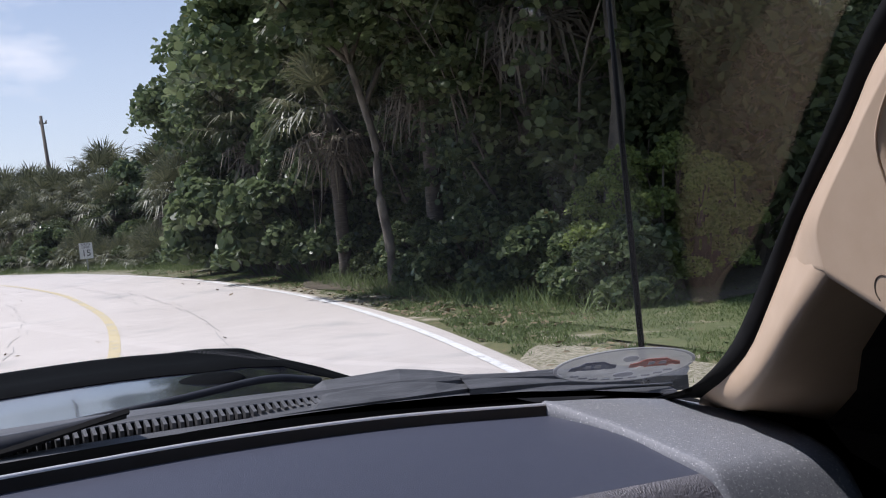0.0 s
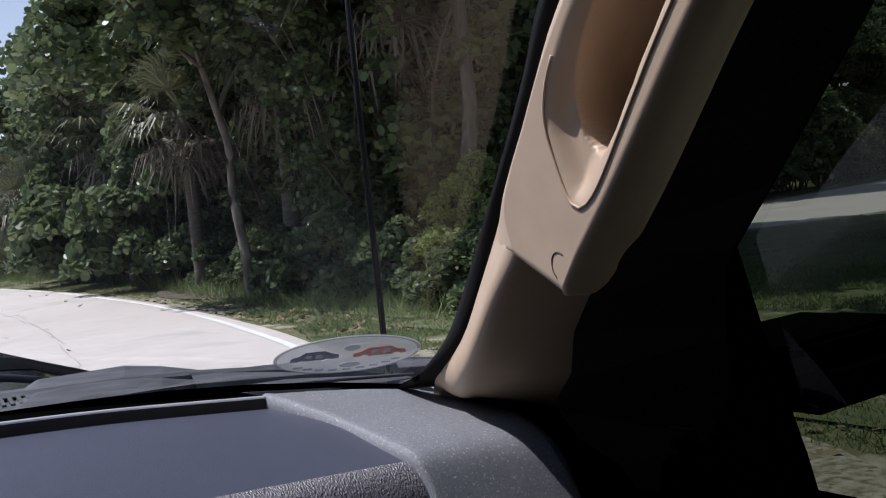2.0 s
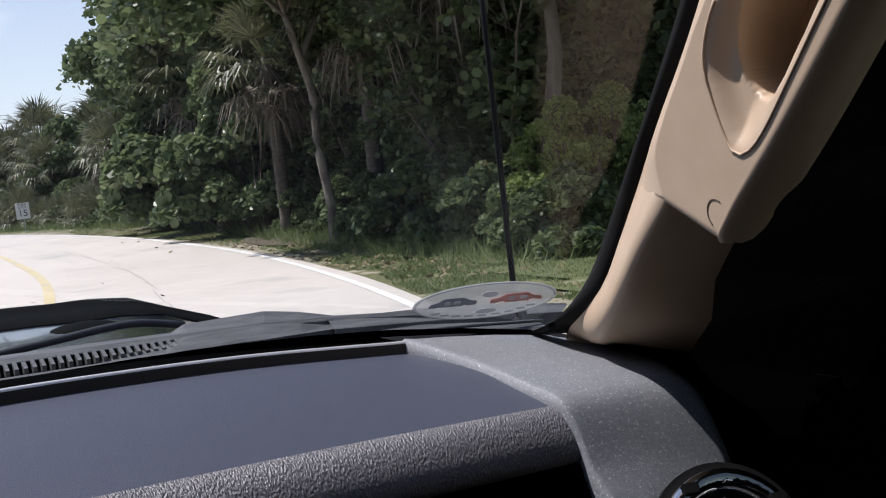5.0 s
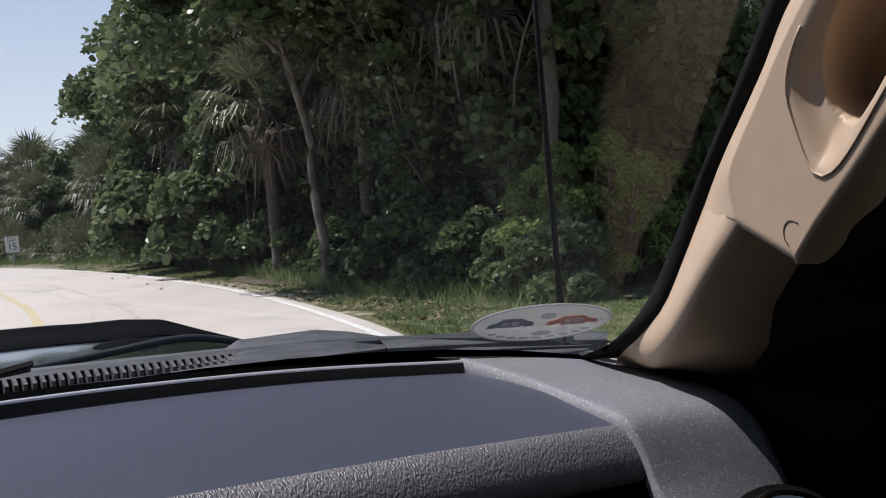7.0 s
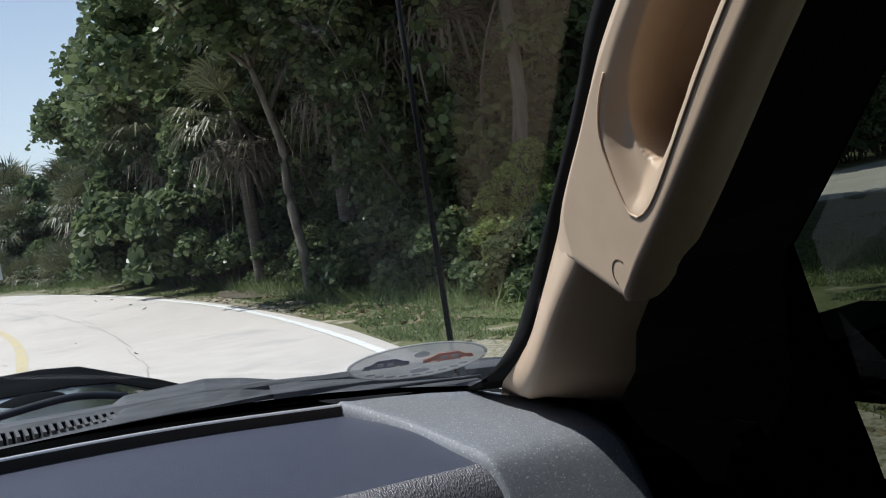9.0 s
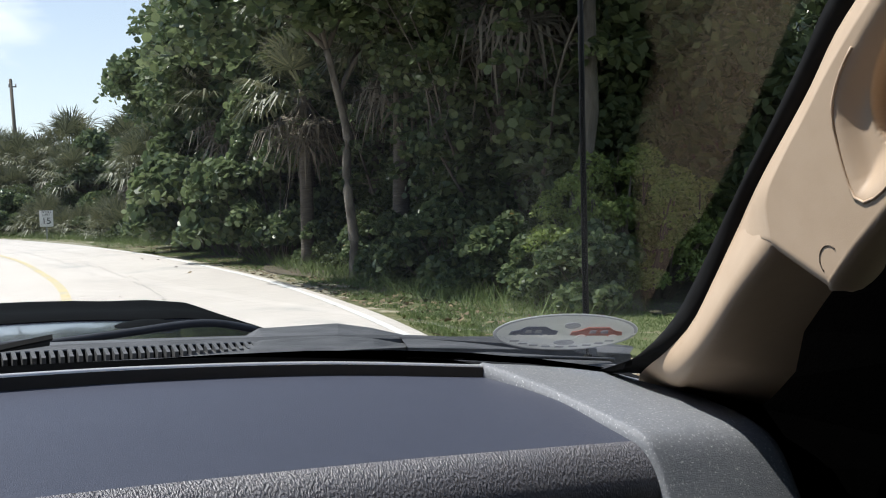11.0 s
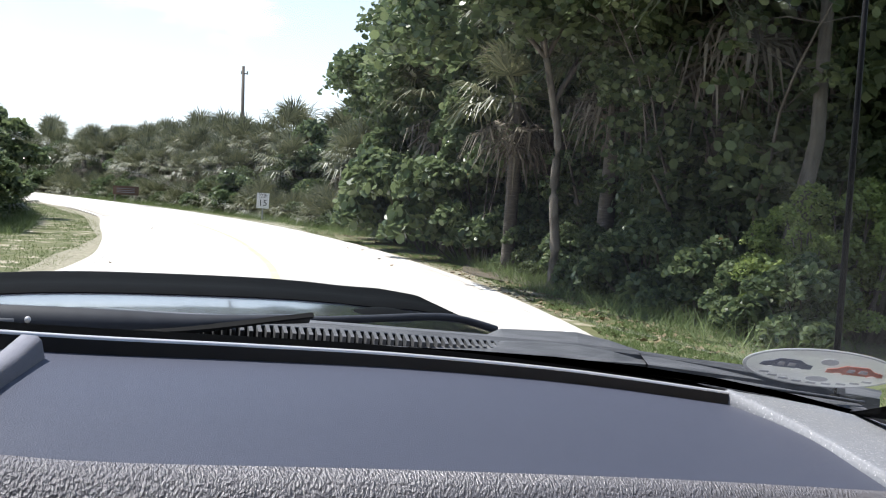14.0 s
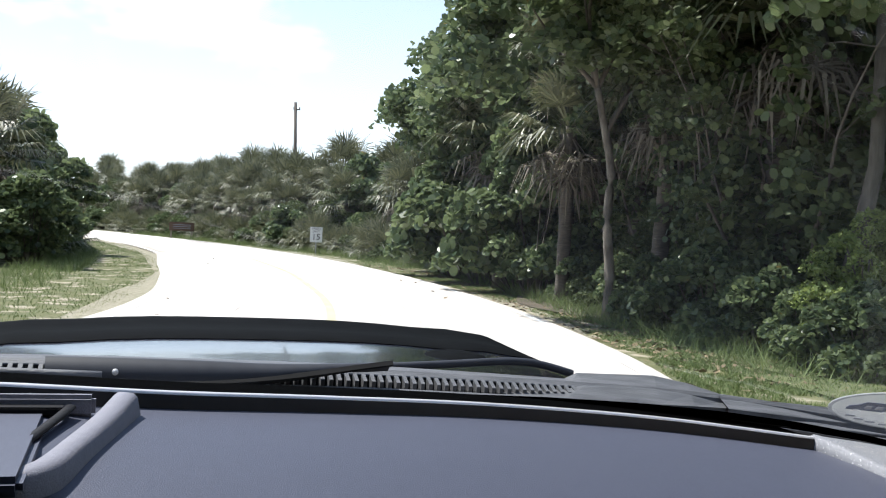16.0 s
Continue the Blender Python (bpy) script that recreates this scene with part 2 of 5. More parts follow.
# mesh helpers
def smooth_line(pts, n):
    """A smooth curve of n points through the given ones, by even steps along it."""
    p = np.array(pts, float)
    q = np.vstack([2 * p[0] - p[1], p, 2 * p[-1] - p[-2]])
    out = []
    for i in range(1, len(q) - 2):
        for u in np.linspace(0, 1, 16, endpoint=False):
            a, b, c, d = q[i - 1], q[i], q[i + 1], q[i + 2]
            out.append(0.5 * (2 * b + (c - a) * u + (2 * a - 5 * b + 4 * c - d) * u * u + (3 * b - a - 3 * c + d) * u ** 3))
    out.append(p[-1])
    out = np.array(out)
    s = np.concatenate([[0], np.cumsum(np.linalg.norm(np.diff(out, axis=0), axis=1))])
    return np.array([[np.interp(t, s, out[:, k]) for k in range(p.shape[1])] for t in np.linspace(0, s[-1], n)])


def mesh_from(name, verts, faces, mat, smooth=True):
    me = bpy.data.meshes.new(name)
    me.from_pydata([tuple(map(float, v)) for v in verts], [], faces)
    me.materials.append(mat)
    if smooth:
        me.shade_smooth()
    me.update()
    return me


def put(name, me, parent=None, label="", m=None):
    ob = new(name, me)
    if parent:
        ob.parent = parent
    if m is not None:
        ob.matrix_basis = m
    return tagged(ob, label=label)


def part(name, bm, mat, parent, label="", smooth=False):
    """Links a bmesh as one mesh object under a thing or a part."""
    bmesh.ops.recalc_face_normals(bm, faces=bm.faces)
    me = bpy.data.meshes.new(name)
    bm.to_mesh(me)
    bm.free()
    me.materials.append(mat)
    if smooth:
        me.shade_smooth()
    return put(name, me, parent, label)


def thing(name, label, category, at=(0, 0, 0), group="", kind=""):
    e = new(name)
    e.location = at
    e.empty_display_size = 0.1
    return tagged(e, label, category, group, kind)


def loft(rows, closed=False, thick=0.0):
    """A bmesh sheet through rows of points of equal number, or a shell of some thickness."""
    bm = bmesh.new()
    g = [[bm.verts.new(tuple(map(float, p))) for p in r] for r in rows]
    k = len(rows[0])
    for a, b in zip(g, g[1:]):
        for i in range(k if closed else k - 1):
            j = (i + 1) % k
            bm.faces.new((a[i], a[j], b[j], b[i]))
    if closed:
        bm.faces.new(g[0])
        bm.faces.new(g[-1][::-1])
    if thick:
        bmesh.ops.recalc_face_normals(bm, faces=bm.faces)
        bmesh.ops.solidify(bm, geom=bm.faces[:], thickness=thick)
    return bm


def tube(points, radii, sides=8, squash=1.0, up=(0, 0, 1)):
    """A closed bmesh tube along points; squash flattens it across up."""
    pts = [Vector(p) for p in points]
    rows = []
    for i, p in enumerate(pts):
        d = (pts[min(i + 1, len(pts) - 1)] - pts[max(i - 1, 0)]).normalized()
        u = Vector(up)
        u = (u - d * u.dot(d))
        if u.length < 1e-3:
            u = Vector((1, 0, 0)) - d * d.x
        u.normalize()
        v = d.cross(u)
        r = radii[i] if hasattr(radii, "__len__") else radii
        rows.append([p + (u * math.cos(a) * squash + v * math.sin(a)) * r for a in np.linspace(0, 2 * math.pi, sides, endpoint=False)])
    return loft(rows, closed=True)


def box(sx, sy, sz, at=(0, 0, 0), bevel=0.0, turn=None):
    bm = bmesh.new()
    bmesh.ops.create_cube(bm, size=1)
    bmesh.ops.scale(bm, vec=(sx, sy, sz), verts=bm.verts)
    if bevel:
        bmesh.ops.bevel(bm, geom=bm.edges[:], offset=bevel, segments=2, affect="EDGES")
    if turn is not None:
        bmesh.ops.transform(bm, matrix=turn, verts=bm.verts)
    bmesh.ops.translate(bm, vec=at, verts=bm.verts)
    return bm


def outline(points, depth, m=None):
    """A flat plate with the given outline in x, y and some depth in z."""
    bm = bmesh.new()
    f = bm.faces.new([bm.verts.new((x, y, 0)) for x, y in points])
    r = bmesh.ops.extrude_face_region(bm, geom=[f])
    bmesh.ops.translate(bm, vec=(0, 0, depth), verts=[v for v in r["geom"] if isinstance(v, bmesh.types.BMVert)])
    if m is not None:
        bmesh.ops.transform(bm, matrix=m, verts=bm.verts)
    return bm

# ---- the road and the ground ----
def run_of(line):
    """Unit ways to the right of a line, and the stations along it."""
    way = np.gradient(line, axis=0)
    way /= np.linalg.norm(way, axis=1)[:, None]
    return np.stack([way[:, 1], -way[:, 0]], 1), np.concatenate([[0], np.cumsum(np.linalg.norm(np.diff(line, axis=0), axis=1))])


CENTRE = smooth_line([(-30, -96), (-15, -66), (-6.5, -38), (-3.2, -18), (-1.6, -6), (-0.4, 2), (0.9, 7), (2.1, 12), (3.1, 18), (3.6, 24), (3.9, 32),
                      (3.4, 44), (1.5, 58), (-2.5, 75), (-9, 96), (-19, 122), (-40, 168)], 300)
SIDE = smooth_line([(75, 31), (42, 22.5), (27, 18.8), (20.6, 18.2), (18.8, 22.5), (20.5, 32), (25, 48), (34, 70)], 90)
TRACK = smooth_line([(-8.5, -46), (-2, -38), (8, -31), (22, -27), (48, -24)], 60)
EDGE = smooth_line([(8.0, 9.4), (7.8, 11.5), (7.9, 13.5), (8.3, 18), (9.2, 24), (10.0, 30), (10.4, 36), (10.1, 44), (8.8, 54), (6.2, 66), (1.8, 82), (-5, 104), (-17, 132)], 220)
(RIGHT, S), (SIDE_RIGHT, S_SIDE), (TRACK_RIGHT, S_TRACK), (EDGE_RIGHT, S_EDGE) = (run_of(q) for q in (CENTRE, SIDE, TRACK, EDGE))
S0 = float(S[np.argmin(np.hypot(CENTRE[:, 0], CENTRE[:, 1]))])
LINES = dict(road=(CENTRE, RIGHT, S), side=(SIDE, SIDE_RIGHT, S_SIDE), track=(TRACK, TRACK_RIGHT, S_TRACK), edge=(EDGE, EDGE_RIGHT, S_EDGE))


def beside(off, line="road", i0=0, i1=None):
    """The line that runs off metres to the right of one of the lines of the plan."""
    mid, way, _ = LINES[line]
    return mid[i0:i1] + way[i0:i1] * np.reshape(off, (-1, 1))


def spot(s, off, line="road"):
    """The place at a station of a line, off metres to its right; the road's stations count from the car."""
    mid, way, run = LINES[line]
    i = int(np.clip(np.searchsorted(run, s + (S0 if line == "road" else 0)), 0, len(run) - 1))
    p = mid[i] + way[i] * off
    return float(p[0]), float(p[1])


def away(x, y, line):
    """Distance from a place to a line of the plan."""
    mid = LINES[line][0]
    return float(np.min(np.hypot(mid[:, 0] - x, mid[:, 1] - y)))


def ribbon(a, b, za, zb):
    return loft([[(*p, za), (*q, zb)] for p, q in zip(a, b)])


def wander(n, seed, size):
    rnd = np.random.RandomState(seed)
    return np.convolve(np.convolve(rnd.randn(n + 16), np.ones(9) / 9, "valid"), np.ones(9) / 9, "valid") * size


def build_ground():
    bm = bmesh.new()
    xs = np.concatenate([[-3000, -900, -300, -120], np.arange(-70, 90, 2.5), [120, 300, 900, 3000]])
    ys = np.concatenate([[-3000, -900, -300, -130], np.arange(-100, 175, 2.5), [210, 350, 900, 3000]])
    g = []
    for y in ys:
        row = []
        for x in xs:
            d = min(away(x, y, "road"), away(x, y, "side"), away(x, y, "track")) if abs(x) < 130 and abs(y) < 210 else 9
            h = 0.10 * noise.noise((x * 0.15, y * 0.15, 0)) * min(1, max(0, (d - 5.5) / 4))
            row.append(bm.verts.new((x, y, h - 0.03)))
        g.append(row)
    for a, b in zip(g, g[1:]):
        for i in range(len(xs) - 1):
            bm.faces.new((a[i], a[i + 1], b[i + 1], b[i]))
    tagged(part("ground", bm, M["ground"], None, smooth=True), "sandy roadside ground with thin patchy grass", "ground", kind="structure")
    n = len(CENTRE)
    w1, w2 = wander(n, 3, 1.0), wander(n, 8, 1.0)
    tagged(part("pavement", ribbon(beside(-4.0 + w1), beside(3.95 + w2), -0.012, -0.012), M["sand"], None), "pale sandy shoulder along the road edge", "road shoulder", kind="structure")
    bm = loft([[(*a, -0.01), (*b, 0.018), (*c, 0.045), (*d, 0.018), (*e, -0.01)] for a, b, c, d, e in zip(beside(-3.55 + 0.35 * w2), beside(-3.45), CENTRE, beside(3.45), beside(3.55 + 0.3 * w1))])
    road = tagged(part("road", bm, M["road"], None, smooth=True), "sun-bleached pale asphalt two-lane road", "road", kind="structure")
    for off, w, mat, nm, z in ((-3.28, 0.05, "white", "edge_line", 0.026), (3.28, 0.05, "white", "edge_line", 0.026), (-0.2, 0.075, "yellow", "centre_line", 0.049)):
        part(nm, ribbon(beside(off - w), beside(off + w), z, z), M[mat], road, "worn yellow painted line" if mat == "yellow" else "worn white painted line")
    for k, (off, at, long) in enumerate(((1.15, 4, 26), (2.35, 7, 16), (-1.6, 6, 24), (2.8, 12, 22), (0.7, 22, 18), (-2.4, 18, 20), (1.9, 30, 20))[::2]):
        q = np.arange(long * 3)
        seg = np.array([off + 0.22 * noise.noise((j * 0.23, k * 7.1, 0)) + 0.05 * noise.noise((j * 0.9, k * 3.3, 5)) for j in q])
        mid = np.array([spot(at + j / 3.0, u) for j, u in zip(q, seg)])
        wide = 0.006 + 0.006 * np.abs([noise.noise((j * 0.4, k, 9)) for j in q])[:, None]
        z = 0.0505 - 0.0078 * abs(off)
        part("crack", ribbon(mid - wide * (1, 0), mid + wide * (1, 0), z, z), M["crack"], road, "thin dark sealed crack")
    k = int(np.searchsorted(S_EDGE, 31))
    wob = wander(k, 12, 1.6)
    tagged(part("ground", ribbon(beside(0.1 + wob, "edge", 0, k), beside(np.clip(2.2 + S_EDGE[:k] * 0.7, 0, 8.5), "edge", 0, k), 0.006, 0.02), M["humus"], None), "dark leaf-strewn soil under the roadside trees", "forest floor", kind="structure")
    n = len(SIDE)
    tagged(part("pavement", ribbon(beside(-4.7 + wander(n, 5, 1.2), "side"), beside(4.7 + wander(n, 6, 1.2), "side"), -0.014, -0.014), M["sand"], None), "sandy verge of the side road beyond the grass", "road shoulder", kind="structure")
    tagged(part("road", loft([[(*a, -0.006), (*b, 0.03), (*c, -0.006)] for a, b, c in zip(beside(-4.0, "side"), SIDE, beside(4.0, "side"))]), M["road"], None, smooth=True), "pale asphalt side road beyond a grass clearing", "road", kind="structure")
    n = len(TRACK)
    tagged(part("road", ribbon(beside(-3.4 + wander(n, 9, 1.5), "track"), beside(3.4 + wander(n, 10, 1.5), "track"), -0.004, -0.004), M["track"], None), "unpaved pale sand track leaving the road", "dirt road", kind="structure")


build_ground()


def on_apron(x, y):
    """Under 1 inside the bare sandy pull-off beside the road, with an uneven edge."""
    u, v = (x - 4.6) * 0.966 - (y - 5.3) * 0.259, (x - 4.6) * 0.259 + (y - 5.3) * 0.966
    return math.hypot(u / 0.7, v / 3.7) + 0.22 * noise.noise((x * 0.55, y * 0.55, 7.0)) + 0.10 * noise.noise((x * 1.9, y * 1.9, 2.0))


def build_apron():
    rim = []
    for a in np.linspace(0, 2 * math.pi, 96, endpoint=False):
        r = 0.2
        while r < 9 and on_apron(4.6 + r * math.cos(a), 5.3 + r * math.sin(a)) < 1:
            r += 0.05
        rim.append((4.6 + r * math.cos(a), 5.3 + r * math.sin(a)))
    bm = bmesh.new()
    rings = [[bm.verts.new((4.6 + (x - 4.6) * k, 5.3 + (y - 5.3) * k, -0.004 - 0.012 * (k == 1))) for x, y in rim] for k in (0.3, 0.7, 1.0)]
    bm.faces.new(rings[0])
    for p, q in zip(rings, rings[1:]):
        for i in range(96):
            bm.faces.new((p[i], q[i], q[(i + 1) % 96], p[(i + 1) % 96]))
    tagged(part("pavement", bm, M["sand"], None, smooth=True), "bare pale sand beside the road edge", "road shoulder", kind="structure")


build_apron()


def build_lawn():
    """The mown grass between the road and the side road."""
    bm, g, q = bmesh.new(), {}, 0.5
    for i in range(44):
        for j in range(38):
            x, y = 2.5 + i * q, -4.0 + j * q
            near = min(away(x, y, "road") - 0.2, away(x, y, "side")) + 0.35 * noise.noise((x * 0.7, y * 0.7, 6.0))
            if near < 4.2 or on_apron(x, y) < 1.0:
                continue
            h = 0.10 * noise.noise((x * 0.15, y * 0.15, 0)) * min(1, max(0, (min(away(x, y, "road"), away(x, y, "side")) - 5.5) / 4))
            g[i, j] = bm.verts.new((x, y, h - 0.005))
    for i, j in g:
        ring = [g.get(k) for k in ((i, j), (i + 1, j), (i + 1, j + 1), (i, j + 1))]
        if None not in ring:
            bm.faces.new(ring)
    tagged(part("ground", bm, M["lawn"], None, smooth=True), "short green grass between the road and the side road", "lawn", kind="structure")


build_lawn()


# ---- plants ----
def leaves(pos, size, rnd, tilt=0.7, sides=4, aspect=0.55):
    """Verts and faces of one small leaf at each place."""
    n = len(pos)
    nrm = rnd.randn(n, 3) * tilt + np.array((0, 0, 0.75))
    nrm /= np.linalg.norm(nrm, axis=1)[:, None]
    a = np.cross(nrm, rnd.randn(n, 3))
    a /= np.linalg.norm(a, axis=1)[:, None]
    b = np.cross(nrm, a)
    s = size * rnd.uniform(0.65, 1.3, n)[:, None]
    if sides == 4:
        ring = ((1, 0), (0.1, aspect), (-1, 0), (0.1, -aspect))
    else:
        ring = [(math.cos(t), math.sin(t) * 0.92) for t in np.linspace(0, 2 * math.pi, sides, endpoint=False)]
    verts = np.stack([pos + a * s * u + b * s * v for u, v in ring], 1).reshape(-1, 3)
    k = len(ring)
    return verts, [tuple(range(i * k, i * k + k)) for i in range(n)]


def clump_points(rnd, lumps, n, spread=0.30):
    """Places on and near the skins of some lumps."""
    c = np.array([l[:3] for l in lumps])
    r = np.array([l[3] for l in lumps])
    w = r ** 2 / np.sum(r ** 2)
    i = rnd.choice(len(lumps), n, p=w)
    d = rnd.randn(n, 3)
    d /= np.linalg.norm(d, axis=1)[:, None]
    d[:, 2] = np.abs(d[:, 2]) * 1.0 - 0.35
    p = c[i] + d * (r[i] * (1 + spread * (rnd.rand(n) - 0.75)))[:, None]
    return p[p[:, 2] > 0.05]


def stems(rnd, lumps, r=0.03):
    vs, fs = [], []
    for l in lumps:
        a = Vector((l[0] * 0.25, l[1] * 0.25, 0))
        b = Vector((l[0] * 0.9, l[1] * 0.9, max(0.3, l[2] * 0.95)))
        mid = (a + b) / 2 + Vector(rnd.randn(3) * 0.12)
        base = len(vs)
        for p, rr in ((a, r), (mid, r * 0.7), (b, r * 0.35)):
            for t in (0, 2.1, 4.2):
                vs.append((p.x + math.cos(t) * rr, p.y + math.sin(t) * rr, p.z))
        for q in (0, 3):
            for k in range(3):
                fs.append((base + q + k, base + q + (k + 1) % 3, base + q + 3 + (k + 1) % 3, base + q + 3 + k))
    return vs, fs


def shrub_kind(name, label, seed, wide, high, n, leaf, mat, sides=4, category="shrub", lumpy=17):
    rnd = np.random.RandomState(seed)
    lumps = []
    for k in range(lumpy):
        t, u = rnd.uniform(0, 2 * math.pi), rnd.uniform(0.0, 1) ** 0.6
        z = high * rnd.uniform(0.16, 0.86) * (1 - 0.30 * u * u)
        lumps.append((math.cos(t) * u * wide * 0.72, math.sin(t) * u * wide * 0.72, z, wide * rnd.uniform(0.22, 0.40) * (17 / lumpy) ** 0.4))
    p = clump_points(rnd, lumps, n)
    v, f = leaves(p, leaf, rnd, sides=sides)
    root = thing(name, label, category, group="roadside " + category + "s")
    put("foliage", mesh_from("foliage", v, f, M[mat], smooth=False), root)
    sv, sf = stems(rnd, lumps)
    put("stem", mesh_from("stem", sv, sf, M["bark"], smooth=False), root)
    return root


def fan_frond(rnd, vs, fs, hub, way, size, droop, blades=19):
    """One fan leaf: a stalk from the hub, and narrow blades that spread from its end."""
    way = Vector(way).normalized()
    side = way.cross(Vector((0, 0, 1)))
    side = side.normalized() if side.length > 0.05 else Vector((1, 0, 0))
    up = side.cross(way)
    tip = Vector(hub) + way * size * 0.9 + Vector((0, 0, -droop * size * 0.15))
    b = len(vs)
    w = 0.018 * size + 0.006
    vs += [Vector(hub) - side * w, Vector(hub) + side * w, tip + side * w * 0.7, tip - side * w * 0.7]
    fs.append((b, b + 1, b + 2, b + 3))
    for k in range(blades):
        t = (k / (blades - 1) - 0.5) * radians(210) + rnd.uniform(-0.05, 0.05)
        d = (way * math.cos(t) + side * math.sin(t)) + up * (0.18 * math.cos(t * 0.9))
        d.normalize()
        ln = size * rnd.uniform(0.75, 1.0) * (0.72 + 0.28 * math.cos(t))
        cross = d.cross(up).normalized() * size * 0.024
        mid = tip + d * ln * 0.55 + up * 0.05 * size
        end = tip + d * ln + Vector((0, 0, -(0.08 + droop * 0.8) * ln * rnd.uniform(0.4, 1.1)))
        b = len(vs)
        vs += [tip - cross * 0.5, tip + cross * 0.5, mid + cross, mid - cross, end]
        fs += [(b, b + 1, b + 2, b + 3), (b + 3, b + 2, b + 4)]


def palm_kind(name, label, seed, trunk, size, live, dead, category="palm"):
    rnd = np.random.RandomState(seed)
    root = thing(name, label, category, group="roadside " + category + "s")
    lean = rnd.uniform(-0.06, 0.06, 2)
    top = Vector((lean[0] * trunk, lean[1] * trunk, trunk))
    if trunk > 0.5:
        line = [(lean[0] * trunk * u, lean[1] * trunk * u, trunk * u - 0.1) for u in np.linspace(0, 1.04, 9)]
        part("trunk", tube(line, [0.2, 0.16, 0.15, 0.155, 0.15, 0.155, 0.16, 0.18, 0.15], 10), M["palm_bark"], root, "rough grey palm trunk", smooth=True)
    vs, fs = [], []
    for k in range(live):
        a, e = k * 2.4 + rnd.uniform(-0.3, 0.3), radians(np.interp(k / live, [0, 1], [82, -22]) + rnd.uniform(-8, 8))
        fan_frond(rnd, vs, fs, top, (math.cos(a) * math.cos(e), math.sin(a) * math.cos(e), math.sin(e)), size * rnd.uniform(0.8, 1.05), 0.12 + 0.4 * k / live)
    put("crown", mesh_from("crown", vs, fs, M["frond"], smooth=False), root)
    vs, fs = [], []
    for k in range(dead):
        a, e = k * 2.4 + rnd.uniform(-0.4, 0.4), radians(rnd.uniform(-75, -35))
        fan_frond(rnd, vs, fs, top - Vector((0, 0, 0.1)), (math.cos(a) * math.cos(e), math.sin(a) * math.cos(e), math.sin(e)), size * rnd.uniform(0.6, 0.9), 0.9, 9)
    if dead:
        put("dead_skirt", mesh_from("dead_skirt", vs, fs, M["dead"], smooth=False), root, "dry straw-coloured hanging fronds")
    return root


def sapling(name, label, seed, mat, high=5.6):
    """Several thin crooked stems from one foot, with twigs and loose sprays of leaves, bare low down."""
    rnd = np.random.RandomState(seed)
    root = thing(name, label, "tree", group="roadside saplings")
    spray = []
    for k in range(5):
        a = k * 1.26 + rnd.uniform(-0.4, 0.4)
        line = [Vector((0.08 * math.cos(a), 0.08 * math.sin(a), -0.1))]
        way = Vector((0.3 * math.cos(a), 0.3 * math.sin(a), 1)).normalized()
        for j in range(9):
            way = (way + Vector(rnd.randn(3) * (0.13, 0.13, 0.03))).normalized()
            line.append(line[-1] + way * high / 9 * rnd.uniform(0.8, 1.1))
        part("stem", tube(line, list(np.linspace(0.035, 0.008, 10)), 6), M["bark"], root, smooth=True)
        for j in range(3, 10):
            for q in range(3):
                b = rnd.uniform(0, 6.28)
                tip = line[j] + Vector((math.cos(b), math.sin(b), rnd.uniform(-0.1, 0.5))) * rnd.uniform(0.35, 0.85)
                part("twig", tube([line[j], (line[j] + tip) / 2 + Vector((0, 0, 0.06)), tip], [0.009, 0.006, 0.003], 3), M["bark"], root)
                spray.append((*tip, rnd.uniform(0.16, 0.34)))
    v, f = leaves(clump_points(rnd, spray, 5200, 0.9), 0.06, rnd, sides=6)
    put("foliage", mesh_from("foliage", v, f, M[mat], smooth=False), root)
    return root


def tree_kind(name, label, seed, high, wide, n, leaf, mat, sides=6, bare=0.42):
    rnd = np.random.RandomState(seed)
    root = thing(name, label, "tree", group="roadside trees")
    fork = Vector((rnd.uniform(-0.3, 0.3), rnd.uniform(-0.3, 0.3), high * bare))
    part("trunk", tube([(0, 0, -0.15), (0.06, 0.02, high * 0.14), (fork.x * 0.5 - 0.08, fork.y * 0.5, high * 0.28), fork], [0.17, 0.12, 0.1, 0.09], 9), M["bark"], root, "grey-brown leaning trunk", smooth=True)
    lumps = []
    for k in range(7):
        a = k * 2.4 + rnd.uniform(-0.3, 0.3)
        r = wide * rnd.uniform(0.35, 0.85)
        end = Vector((math.cos(a) * r, math.sin(a) * r, high * rnd.uniform(bare + 0.13, 0.92)))
        mid = fork.lerp(end, 0.5) + Vector((0, 0, 0.25))
        part("limb", tube([fork, mid, end], [0.07, 0.045, 0.018], 6), M["bark"], root, smooth=True)
        for j in range(7):
            o = rnd.randn(3) * wide * 0.27
            back = rnd.uniform(0.45, 1.0)
            lumps.append((end.x * back + o[0], end.y * back + o[1], end.z * (0.6 + 0.4 * back) + o[2] * 0.9, wide * rnd.uniform(0.16, 0.34)))
    v, f = leaves(clump_points(rnd, lumps, n, 0.7), leaf, rnd, sides=sides)
    put("crown", mesh_from("crown", v, f, M[mat], smooth=False), root)
    return root


